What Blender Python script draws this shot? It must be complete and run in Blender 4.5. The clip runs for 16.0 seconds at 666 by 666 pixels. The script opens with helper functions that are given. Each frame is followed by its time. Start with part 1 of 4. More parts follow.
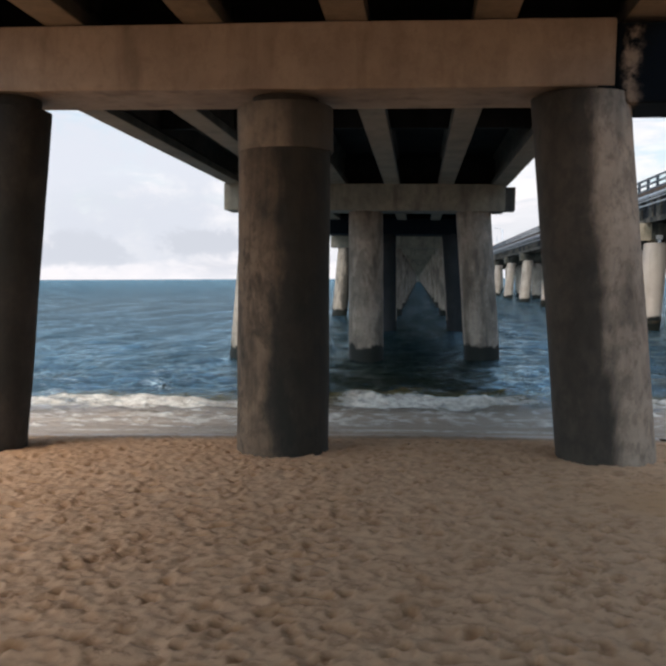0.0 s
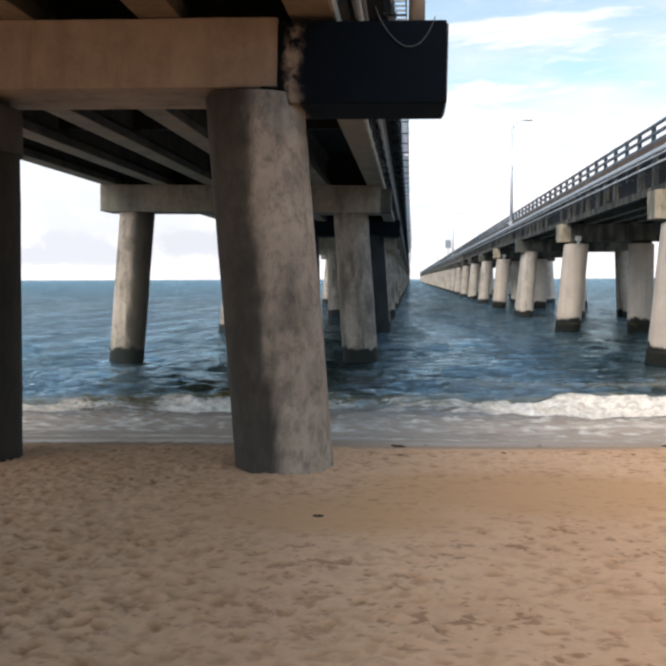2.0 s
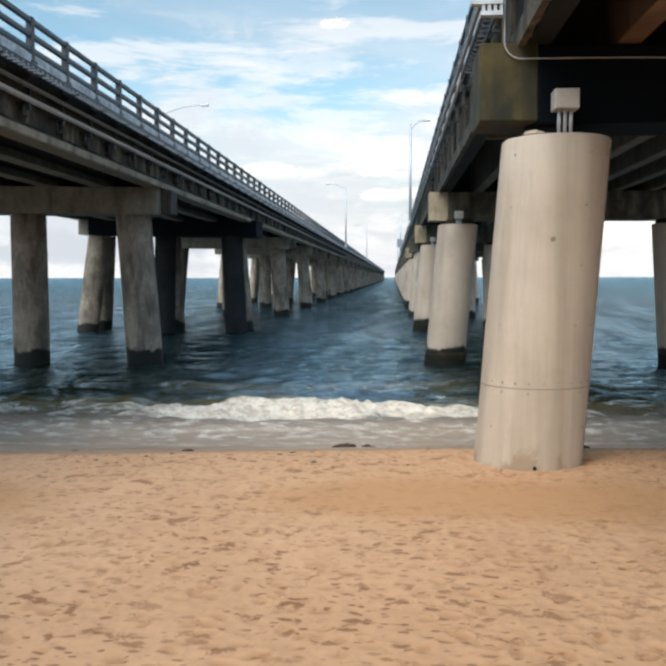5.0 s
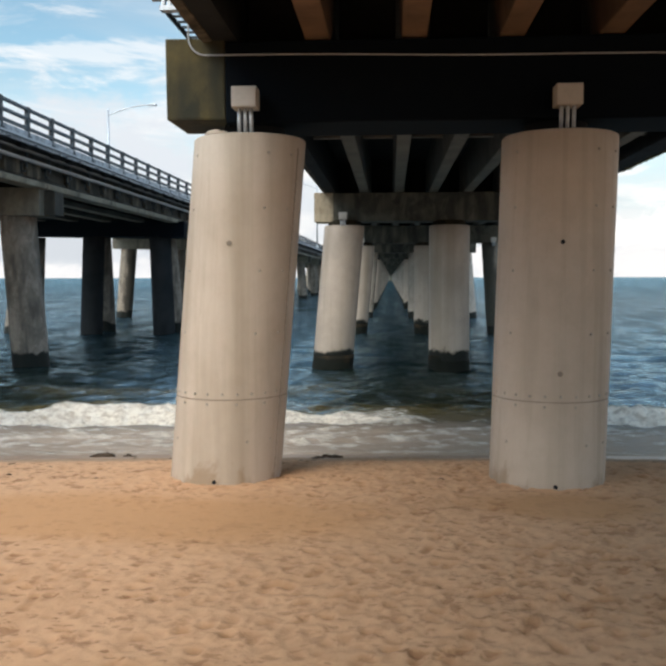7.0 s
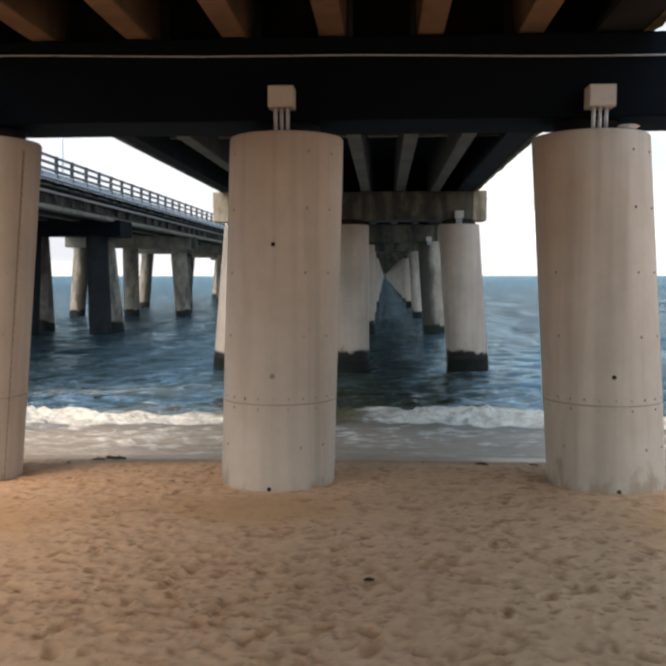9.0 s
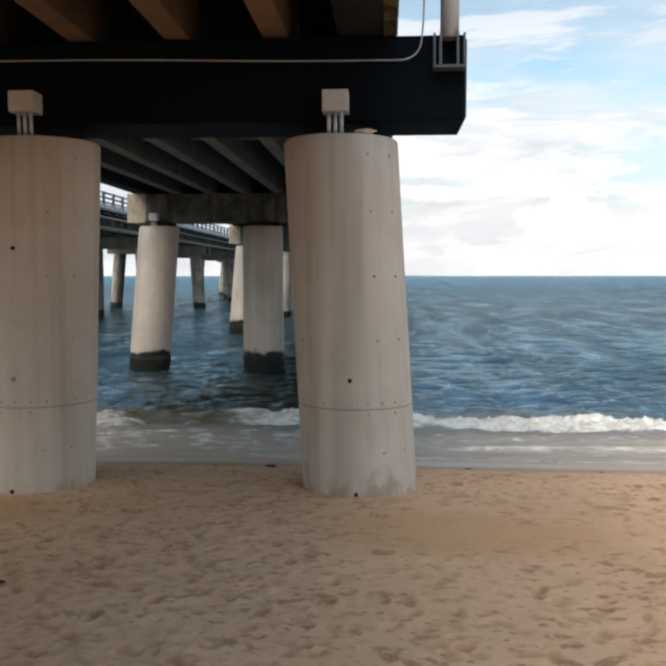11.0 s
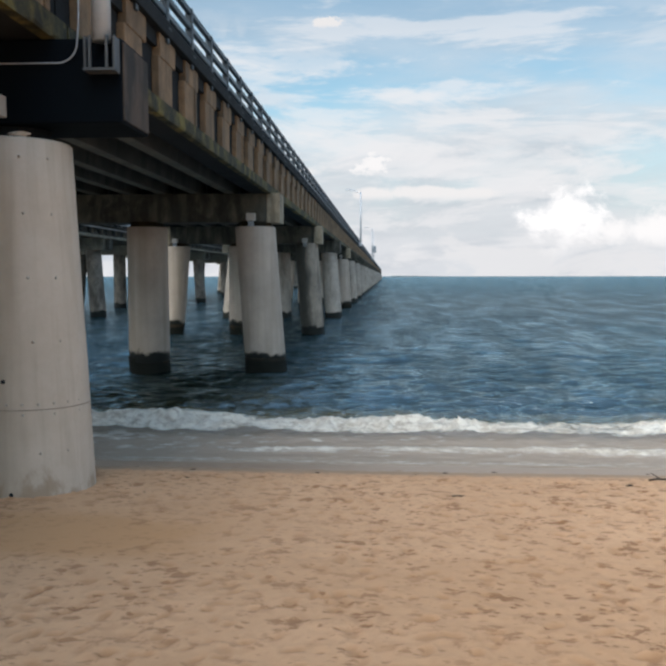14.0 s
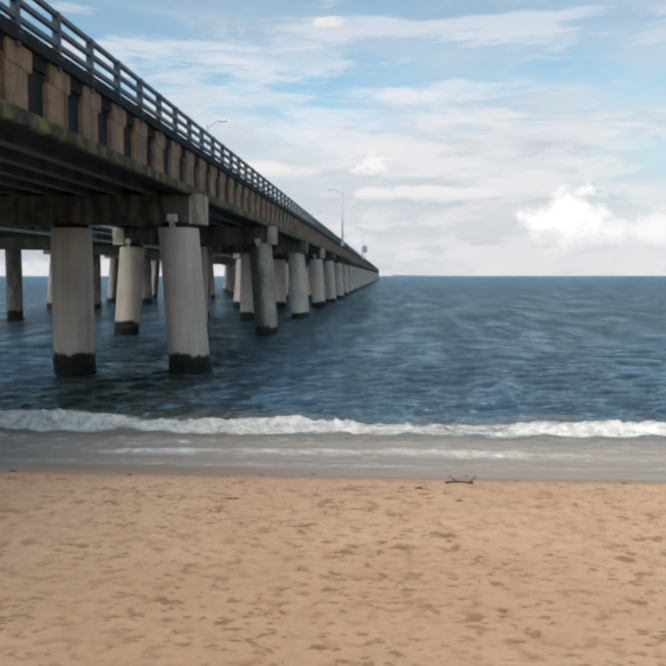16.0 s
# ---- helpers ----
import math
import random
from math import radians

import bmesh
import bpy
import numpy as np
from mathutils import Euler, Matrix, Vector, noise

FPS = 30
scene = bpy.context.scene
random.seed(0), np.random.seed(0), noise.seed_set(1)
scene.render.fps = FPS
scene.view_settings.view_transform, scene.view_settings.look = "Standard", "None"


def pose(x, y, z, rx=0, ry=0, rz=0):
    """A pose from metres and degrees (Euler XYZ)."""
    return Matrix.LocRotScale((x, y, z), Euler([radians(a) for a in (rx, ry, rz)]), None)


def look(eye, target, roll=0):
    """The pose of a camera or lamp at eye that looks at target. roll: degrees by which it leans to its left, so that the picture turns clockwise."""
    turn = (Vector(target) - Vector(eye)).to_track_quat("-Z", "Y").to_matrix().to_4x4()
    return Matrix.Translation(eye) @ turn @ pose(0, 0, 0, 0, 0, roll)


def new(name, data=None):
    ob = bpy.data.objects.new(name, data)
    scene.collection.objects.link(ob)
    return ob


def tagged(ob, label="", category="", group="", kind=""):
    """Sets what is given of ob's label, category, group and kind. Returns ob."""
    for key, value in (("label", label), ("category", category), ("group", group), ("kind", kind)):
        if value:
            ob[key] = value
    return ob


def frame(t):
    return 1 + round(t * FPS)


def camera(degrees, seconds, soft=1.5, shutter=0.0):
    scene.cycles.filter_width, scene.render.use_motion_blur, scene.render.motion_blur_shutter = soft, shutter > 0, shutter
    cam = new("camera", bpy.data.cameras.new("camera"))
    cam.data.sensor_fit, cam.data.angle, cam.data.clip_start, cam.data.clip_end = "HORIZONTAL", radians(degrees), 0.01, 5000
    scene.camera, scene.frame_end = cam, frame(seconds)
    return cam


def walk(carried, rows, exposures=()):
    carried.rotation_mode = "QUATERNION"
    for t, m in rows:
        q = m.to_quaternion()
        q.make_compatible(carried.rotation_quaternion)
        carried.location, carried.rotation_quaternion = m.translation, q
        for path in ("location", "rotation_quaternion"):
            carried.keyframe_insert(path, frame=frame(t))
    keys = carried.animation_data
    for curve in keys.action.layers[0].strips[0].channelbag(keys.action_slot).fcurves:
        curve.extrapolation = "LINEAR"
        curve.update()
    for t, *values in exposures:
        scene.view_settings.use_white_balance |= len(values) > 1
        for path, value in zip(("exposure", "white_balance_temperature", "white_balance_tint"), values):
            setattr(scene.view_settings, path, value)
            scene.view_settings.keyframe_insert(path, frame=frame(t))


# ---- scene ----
cam = camera(43.0, 16.0, soft=3.0)
PATH = [
    (0, (2.041, 0.326, 3.247), (1.841, 2.312, 3.118), -0.19),
    (0.5, (3.177, 0.566, 3.251), (2.974, 2.552, 3.126), -0.18),
    (1, (4.236, 0.771, 3.267), (4.042, 2.757, 3.14), -0.18),
    (1.5, (5.322, 0.902, 3.295), (5.136, 2.889, 3.166), -0.18),
    (2, (6.483, 0.979, 3.285), (6.301, 2.967, 3.157), -0.20),
    (2.5, (7.807, 1.064, 3.302), (7.631, 3.053, 3.173), -0.17),
    (3, (9.128, 1.122, 3.31), (8.963, 3.111, 3.18), -0.12),
    (3.5, (10.499, 1.187, 3.337), (10.34, 3.176, 3.206), -0.12),
    (4, (11.867, 1.231, 3.346), (11.714, 3.221, 3.214), -0.11),
    (6.5, (17.346, 2.104, 3.466), (17.212, 4.095, 3.334), -0.12),
    (7, (18.387, 2.253, 3.46), (18.252, 4.244, 3.328), -0.11),
    (7.5, (19.294, 2.333, 3.458), (19.169, 4.324, 3.326), -0.09),
    (8, (20.184, 2.349, 3.47), (20.061, 4.34, 3.337), -0.09),
    (8.5, (21.03, 2.416, 3.488), (20.909, 4.407, 3.354), -0.08),
    (9, (21.883, 2.478, 3.505), (21.763, 4.47, 3.369), -0.06),
    (9.5, (22.75, 2.563, 3.509), (22.625, 4.555, 3.373), -0.04),
    (10, (23.566, 2.598, 3.518), (23.442, 4.59, 3.382), -0.02),
    (12.5, (27.39, 2.711, 3.583), (27.265, 4.702, 3.447), -0.04),
    (13, (28.09, 2.79, 3.571), (27.964, 4.781, 3.435), -0.03),
    (13.5, (28.771, 2.804, 3.567), (28.647, 4.796, 3.432), -0.04),
    (14, (29.446, 2.82, 3.563), (29.322, 4.811, 3.428), -0.04),
    (14.5, (30.125, 2.869, 3.575), (30.002, 4.861, 3.44), -0.03),
    (15, (30.814, 2.91, 3.583), (30.69, 4.901, 3.448), -0.03),
    (15.5, (31.537, 2.955, 3.591), (31.413, 4.947, 3.456), -0.03),
    (16, (32.311, 2.948, 3.613), (32.186, 4.939, 3.477), -0.03),
]
EXPOSURES = [(0.0, 0.12, 6650, 16), (0.5, 0.20, 6700, 17), (1.5, 0.44, 6850, 19), (2.2, 0.42, 6800, 16), (3.0, 0.32, 6700, 13), (4.2, 0.22, 6650, 11), (6.4, 0.10, 6750, 12), (8.0, 0.36, 6850, 12),
             (9.0, 0.42, 7000, 16), (10.2, 0.30, 6900, 15), (12.5, -0.03, 6550, 12), (14.5, -0.19, 6500, 12), (16.0, -0.22, 6500, 12)]
walk(cam, [(t, look(eye, target, roll)) for t, eye, target, roll in PATH], EXPOSURES)

# ---- sky and sun ----
SUN_FROM = (-0.28, -0.66, 0.70)          # towards the sun, veiled by cloud
world = bpy.data.worlds.new("sky")
scene.world = world
world.use_nodes = True
wn, wl = world.node_tree.nodes, world.node_tree.links
wn.clear()


def wnode(kind, **kw):
    n = wn.new(kind)
    for k, v in kw.items():
        n.inputs[k].default_value = v
    return n


sky = wn.new("ShaderNodeTexSky")
sky.sky_type, sky.sun_disc = "NISHITA", False
sky.sun_elevation = math.asin(SUN_FROM[2] / Vector(SUN_FROM).length)
sky.sun_rotation = math.atan2(SUN_FROM[0], SUN_FROM[1])
sky.air_density, sky.dust_density, sky.ozone_density = 1.0, 0.6, 1.5
SKY_STRENGTH = 0.15
blue = wnode("ShaderNodeVectorMath")
blue.operation = "SCALE"
blue.inputs["Scale"].default_value = SKY_STRENGTH
wl.new(sky.outputs[0], blue.inputs[0])
tc = wn.new("ShaderNodeTexCoord")
sep = wn.new("ShaderNodeSeparateXYZ")
wl.new(tc.outputs["Generated"], sep.inputs[0])


def cloud_layer(scale, noise_scale, lo, hi, seed, detail=7, rough=0.56, dist=0.4):
    m = wn.new("ShaderNodeMapping")
    m.inputs["Scale"].default_value = scale
    m.inputs["Location"].default_value = seed
    wl.new(tc.outputs["Generated"], m.inputs[0])
    n = wnode("ShaderNodeTexNoise", Scale=noise_scale, Detail=detail, Roughness=rough, Distortion=dist)
    wl.new(m.outputs[0], n.inputs["Vector"])
    r = wn.new("ShaderNodeMapRange")
    r.interpolation_type = "SMOOTHSTEP"
    r.inputs["From Min"].default_value, r.inputs["From Max"].default_value = lo, hi
    wl.new(n.outputs["Fac"], r.inputs[0])
    return r


def wmix(fac, a, b):
    m = wn.new("ShaderNodeMix")
    m.data_type = "RGBA"
    for sock, v in ((m.inputs[0], fac), (m.inputs[6], a), (m.inputs[7], b)):
        if isinstance(v, (int, float, tuple)):
            sock.default_value = v
        else:
            wl.new(v, sock)
    return m.outputs[2]


def wmath(op, a, b=0.0, c=None):
    m = wn.new("ShaderNodeMath")
    m.operation = op
    for sock, v in zip(m.inputs, (a, b, c)):
        if v is None:
            continue
        if isinstance(v, (int, float)):
            sock.default_value = v
        else:
            wl.new(v, sock)
    return m.outputs[0]


def wramp(val, lo, hi, a=0.0, b=1.0):
    r = wn.new("ShaderNodeMapRange")
    r.interpolation_type = "SMOOTHSTEP"
    for k, v in (("From Min", lo), ("From Max", hi), ("To Min", a), ("To Max", b)):
        r.inputs[k].default_value = v
    wl.new(val, r.inputs[0])
    return r.outputs[0]


height = sep.outputs["Z"]
tint = wn.new("ShaderNodeVectorMath")
tint.operation = "MULTIPLY"
tint.inputs[1].default_value = (0.98, 1.15, 1.02)
wl.new(blue.outputs[0], tint.inputs[0])
veil = cloud_layer((1.0, 1.0, 3.2), 1.9, 0.34, 0.60, (0.7, 2.9, 0.4), detail=7, rough=0.55)       # wide thin sheets
streaks = cloud_layer((1.0, 1.0, 5.5), 4.2, 0.48, 0.60, (3.1, 0.4, 0.2), detail=9, rough=0.62)     # brighter bands
puffs = cloud_layer((1.0, 1.0, 2.6), 9.0, 0.52, 0.60, (1.7, 2.2, 0.0), detail=8, rough=0.55)
shade = cloud_layer((1.0, 1.0, 5.0), 4.0, 0.35, 0.7, (5.2, 1.4, 0.7))
edge = cloud_layer((1.0, 1.0, 1.4), 17.0, 0.25, 0.75, (0.3, 0.8, 0.1), detail=7, rough=0.62, dist=0.2)
wisp = cloud_layer((1.0, 1.0, 1.6), 55.0, 0.25, 0.75, (0.9, 0.3, 0.5), detail=6, rough=0.65, dist=0.3)
thin = wmath("MULTIPLY", veil.outputs[0], wramp(height, 0.36, 0.12, 0.10, 0.90))
lowmul = wmath("MULTIPLY", puffs.outputs[0], wramp(height, 0.085, 0.03, 0.0, 0.85))
haze = wramp(height, 0.22, 0.0, 0.0, 1.0)


def heap(az, el, wide, tall):
    """A heaped cloud over the sea, at that slope to the side of and above the bridges' line."""
    dx = wmath("DIVIDE", wmath("SUBTRACT", wmath("DIVIDE", sep.outputs["X"], wmath("MAXIMUM", sep.outputs["Y"], 0.02)), az), wide)
    dz = wmath("DIVIDE", wmath("SUBTRACT", wmath("DIVIDE", height, wmath("MAXIMUM", sep.outputs["Y"], 0.02)), el), tall)
    d = wmath("SQRT", wmath("ADD", wmath("MULTIPLY", dx, dx), wmath("MULTIPLY", dz, dz)))
    m = wmath("ADD", wmath("SUBTRACT", 1.0, d), wmath("MULTIPLY", wmath("SUBTRACT", (edge if wide > 0.04 else wisp).outputs[0], 0.5), 0.8 if wide > 0.04 else 1.5))
    soft = 0.0 if wide < 0.2 else 0.25
    return wmath("MULTIPLY", wramp(m, 0.22 - soft, 0.62 + soft), wramp(dz, -0.9, -0.1, 0.12, 1.0))


sheet = wmix(shade.outputs[0], (0.83, 0.86, 0.89, 1), (0.63, 0.675, 0.725, 1))
c = wmix(haze, tint.outputs[0], (0.69, 0.76, 0.825, 1))
c = wmix(thin, c, sheet)
c = wmix(wmath("MULTIPLY", streaks.outputs[0], wramp(height, 0.40, 0.24, 0.14, 0.55)), c, (1.0, 1.0, 1.0, 1))
fleece = cloud_layer((1.0, 1.0, 3.6), 6.5, 0.50, 0.61, (4.4, 1.1, 0.6), detail=9, rough=0.6)
c = wmix(wmath("MULTIPLY", fleece.outputs[0], wramp(height, 0.32, 0.20, 0.0, 0.6)), c, (0.97, 0.975, 0.98, 1))
c = wmix(lowmul, c, (0.90, 0.91, 0.92, 1))
for az, el, wide, tall, tone in ((0.205, 0.070, 0.080, 0.060, 1.2), (0.31, 0.054, 0.10, 0.036, 1.1), (-0.32, 0.07, 0.26, 0.11, 0.76), (-0.36, 0.15, 0.26, 0.10, 0.80), (-0.24, 0.040, 0.12, 0.030, 0.68), (-0.42, 0.030, 0.12, 0.034, 0.70), (-0.015, 0.128, 0.036, 0.017, 1.06), (-0.071, 0.292, 0.020, 0.008, 0.94), (0.055, 0.096, 0.14, 0.012, 0.98), (-0.14, 0.125, 0.08, 0.016, 0.98)):
    c = wmix(heap(az, el, wide, tall), c, (tone * (1.0 if tone > 0.9 else 0.88), tone * (0.995 if tone > 0.9 else 0.97), tone * (0.985 if tone > 0.9 else 1.06), 1))
c2 = wn.new("ShaderNodeVectorMath")
c2.operation = "SCALE"
wl.new(c, c2.inputs[0])
glow = wn.new("ShaderNodeVectorMath")
glow.operation = "DOT_PRODUCT"
glow.inputs[1].default_value = Vector(SUN_FROM).normalized()
wl.new(tc.outputs["Generated"], glow.inputs[0])
# the cloud cover is brighter overhead and round the veiled sun
gain = wmath("ADD", wramp(height, 0.34, 0.70, 1.0, 2.0), wramp(glow.outputs["Value"], 0.35, 1.0, 0.0, 1.3))
wl.new(gain, c2.inputs["Scale"])
c2 = c2.outputs[0]
bg = wn.new("ShaderNodeBackground")
bg.inputs["Strength"].default_value = 1.0
wl.new(c2, bg.inputs[0])
wout = wn.new("ShaderNodeOutputWorld")
wl.new(bg.outputs[0], wout.inputs[0])

sun = new("sun", bpy.data.lights.new("sun", "SUN"))
sun.data.energy, sun.data.angle, sun.data.color = 1.95, radians(48), (1.0, 0.90, 0.78)
sun.matrix_world = look(SUN_FROM, (0, 0, 0))


# ---- materials ----
class Nodes:
    """A node material under construction."""

    def __init__(self, name):
        self.mat = bpy.data.materials.new(name)
        self.mat.use_nodes = True
        self.n, self.l = self.mat.node_tree.nodes, self.mat.node_tree.links
        self.bsdf = self.n["Principled BSDF"]

    def add(self, kind, **kw):
        node = self.n.new(kind)
        for k, v in kw.items():
            node.inputs[k].default_value = v
        return node

    def link(self, a, b):
        self.l.new(a, b)

    def coords(self, scale=(1, 1, 1), world=False):
        """Metres along the thing; world: along the place."""
        src = self.add("ShaderNodeNewGeometry").outputs["Position"] if world else self.add("ShaderNodeTexCoord").outputs["Object"]
        m = self.add("ShaderNodeMapping")
        m.inputs["Scale"].default_value = scale
        self.link(src, m.inputs[0])
        return m.outputs[0]

    def noise(self, scale, detail=4, rough=0.6, stretch=(1, 1, 1), world=False, dist=0.0):
        t = self.add("ShaderNodeTexNoise", Scale=scale, Detail=detail, Roughness=rough, Distortion=dist)
        t.noise_dimensions = "4D"
        self.link(self.coords(stretch, world), t.inputs["Vector"])
        if not world:
            r = self.add("ShaderNodeMath")
            r.operation = "MULTIPLY"
            r.inputs[1].default_value = 37.0
            self.link(self.add("ShaderNodeObjectInfo").outputs["Random"], r.inputs[0])
            self.link(r.outputs[0], t.inputs["W"])
        return t.outputs["Fac"]

    def ramp(self, val, lo, hi, a=0.0, b=1.0):
        r = self.add("ShaderNodeMapRange")
        r.interpolation_type = "SMOOTHSTEP"
        for k, v in (("From Min", lo), ("From Max", hi), ("To Min", a), ("To Max", b)):
            r.inputs[k].default_value = v
        self.link(val, r.inputs[0])
        return r.outputs[0]

    def mix(self, fac, a, b):
        m = self.add("ShaderNodeMix")
        m.data_type = "RGBA"
        for sock, v in ((m.inputs[0], fac), (m.inputs[6], a), (m.inputs[7], b)):
            if isinstance(v, (int, float)):
                sock.default_value = v
            elif isinstance(v, tuple):
                sock.default_value = (*v, 1)
            else:
                self.link(v, sock)
        return m.outputs[2]

    def math(self, op, a, b):
        m = self.add("ShaderNodeMath")
        m.operation = op
        for sock, v in zip(m.inputs, (a, b)):
            if isinstance(v, (int, float)):
                sock.default_value = v
            else:
                self.link(v, sock)
        return m.outputs[0]

    def bump(self, height, strength, distance, under=None):
        b = self.add("ShaderNodeBump", Strength=strength, Distance=distance)
        self.link(height, b.inputs["Height"])
        if under is not None:
            self.link(under, b.inputs["Normal"])
        return b.outputs[0]

    def done(self, color=None, rough=0.8, normal=None, metal=0.0):
        if color is not None:
            if isinstance(color, tuple):
                self.bsdf.inputs["Base Color"].default_value = (*color, 1)
            else:
                self.link(color, self.bsdf.inputs["Base Color"])
        if isinstance(rough, (int, float)):
            self.bsdf.inputs["Roughness"].default_value = rough
        else:
            self.link(rough, self.bsdf.inputs["Roughness"])
        self.bsdf.inputs["Metallic"].default_value = metal
        if normal is not None:
            self.link(normal, self.bsdf.inputs["Normal"])
        return self.mat


def concrete(name, light, dark, stain, stain_lo=0.5, stain_hi=0.7, streak=0.5, rough=0.85, grain=0.012, tide=None, run=0.16, gloss=0.35, mottle=0.0, blotch=0.0, bands=0.0, half=None, foot=None, fine=0.0):
    """Cast concrete: blotches, streaks that run down, fine grain; tide: dark growth below that height."""
    k = Nodes(name)
    c = k.mix(k.ramp(k.noise(0.9, 5, 0.62), 0.35, 0.68), light, dark)
    c = k.mix(k.math("MULTIPLY", k.ramp(k.noise(2.2, 4, 0.5, (1, 1, run)), stain_lo, stain_hi), streak), c, stain)
    c = k.mix(k.ramp(k.noise(14, 3, 0.6), 0.45, 0.75, 0, 0.22), c, dark)
    if mottle:
        c = k.mix(k.ramp(k.noise(5.0, 8, 0.72, (1, 1, 0.7), dist=0.3), 0.44, 0.62, 0, mottle), c, stain)
        c = k.mix(k.ramp(k.noise(9.0, 6, 0.7), 0.56, 0.70, 0, mottle * 0.7), c, light)
    if bands:
        c = k.mix(k.ramp(k.noise(1.25, 5, 0.55, (1, 1, 0.07)), 0.43, 0.56, 0, bands), c, stain)
    if fine:
        c = k.mix(k.ramp(k.noise(7.5, 4, 0.55, (1, 1, 0.03)), 0.48, 0.64, 0, fine), c, stain)
    if foot:
        q = k.add("ShaderNodeSeparateXYZ")
        k.link(k.coords(world=True), q.inputs[0])
        e = k.math("ADD", q.outputs["Z"], k.math("MULTIPLY", k.math("SUBTRACT", k.noise(1.7, 7, 0.66, (1, 1, 0.5), dist=0.4), 0.5), 2.6))
        c = k.mix(k.ramp(e, foot + 0.2, foot - 0.1, 0, 0.6), c, (0.27, 0.175, 0.10))
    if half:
        # one flank of a raked pile is darkened: its shaded side, put into the colour
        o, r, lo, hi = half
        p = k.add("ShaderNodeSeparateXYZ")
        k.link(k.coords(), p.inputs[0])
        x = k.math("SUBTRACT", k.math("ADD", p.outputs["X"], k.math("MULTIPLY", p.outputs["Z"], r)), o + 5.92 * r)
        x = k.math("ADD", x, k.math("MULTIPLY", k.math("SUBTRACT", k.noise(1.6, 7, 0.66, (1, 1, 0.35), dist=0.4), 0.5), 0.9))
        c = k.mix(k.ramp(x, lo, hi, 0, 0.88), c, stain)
    if blotch:
        c = k.mix(k.ramp(k.noise(1.5, 8, 0.66, (1, 1, 0.5), dist=0.5), 0.50, 0.59, 0, blotch), c, stain)
    if tide is not None:
        z = k.add("ShaderNodeSeparateXYZ")
        k.link(k.coords(world=True), z.inputs[0])
        edge = k.math("ADD", z.outputs["Z"], k.math("MULTIPLY", k.math("SUBTRACT", k.noise(1.6, 4, 0.6), 0.5), 0.9))
        c = k.mix(k.ramp(edge, tide + 0.08, tide - 0.06), c, (0.011, 0.012, 0.009))
    k.bsdf.inputs["Specular IOR Level"].default_value = gloss
    n = k.bump(k.noise(3.5, 4, 0.6), 0.25, 0.02)
    n = k.bump(k.noise(42, 4, 0.65), 0.5, grain, n)
    return k.done(c, rough, n)


def painted(name, base, worn, rough=0.5, lo=0.55, hi=0.75, metal=0.0, scale=5.0, gloss=0.5):
    k = Nodes(name)
    k.bsdf.inputs["Specular IOR Level"].default_value = gloss
    c = k.mix(k.ramp(k.noise(scale, 5, 0.6), lo, hi), base, worn)
    c = k.mix(k.ramp(k.noise(scale * 6, 3, 0.6), 0.5, 0.8, 0, 0.3), c, worn)
    n = k.bump(k.noise(scale * 5, 3, 0.6), 0.2, 0.006)
    return k.done(c, rough, n, metal)


M_CAP_L = concrete("concrete_brown", (0.38, 0.285, 0.21), (0.285, 0.21, 0.155), (0.12, 0.085, 0.06), 0.50, 0.72, 0.6, mottle=0.22, bands=0.12)
# left near pile: shade put into the colour, almost black, over some stain
M_PILE_L = concrete("concrete_stained_shaded", (0.075, 0.062, 0.05), (0.035, 0.033, 0.028), (0.02, 0.02, 0.017), 0.42, 0.66, 0.6, tide=0.28, run=0.3, mottle=0.4)
# real stains, plus one flank painted dark where the pile is in shade
M_PILE_M = concrete("concrete_stained_half_shaded", (0.25, 0.17, 0.108), (0.15, 0.105, 0.07), (0.017, 0.018, 0.015), 0.46, 0.68, 0.6, tide=0.28, run=0.3, mottle=0.4, blotch=0.6, half=(0.055, -0.010, -0.20, 0.10), fine=0.25)
M_PILE_R = concrete("concrete_stained_flank_shaded", (0.42, 0.328, 0.245), (0.29, 0.225, 0.168), (0.024, 0.023, 0.019), 0.48, 0.70, 0.45, tide=0.28, run=0.3, mottle=0.4, blotch=0.3, half=(4.322, 0.078, 0.16, -0.14), fine=0.12)
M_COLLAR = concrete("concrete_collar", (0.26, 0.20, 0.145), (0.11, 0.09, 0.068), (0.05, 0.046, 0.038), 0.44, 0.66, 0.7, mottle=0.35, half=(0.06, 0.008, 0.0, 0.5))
M_CAP_L2 = concrete("concrete_grey", (0.205, 0.183, 0.142), (0.132, 0.122, 0.095), (0.06, 0.055, 0.042), 0.48, 0.7, 0.6, mottle=0.3)
M_PILE_SEA = concrete("concrete_sea_pile", (0.32, 0.262, 0.208), (0.195, 0.162, 0.128), (0.075, 0.062, 0.048), 0.46, 0.66, 0.75, tide=0.56, mottle=0.35, run=0.25, blotch=0.4)
# bright and shaded flanks of the sea pile are both in its colour
M_PILE_FLANK = concrete("concrete_sea_pile_shaded_flank", (0.46, 0.37, 0.285), (0.34, 0.275, 0.21), (0.045, 0.04, 0.032), 0.46, 0.66, 0.5, tide=0.56, mottle=0.3, run=0.25, blotch=0.3, half=(-4.30, -0.095, -0.08, 0.30), fine=0.3)
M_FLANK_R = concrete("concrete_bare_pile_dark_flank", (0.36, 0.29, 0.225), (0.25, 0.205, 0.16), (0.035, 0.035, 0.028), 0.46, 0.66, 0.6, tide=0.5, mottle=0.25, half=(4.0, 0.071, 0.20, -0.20))
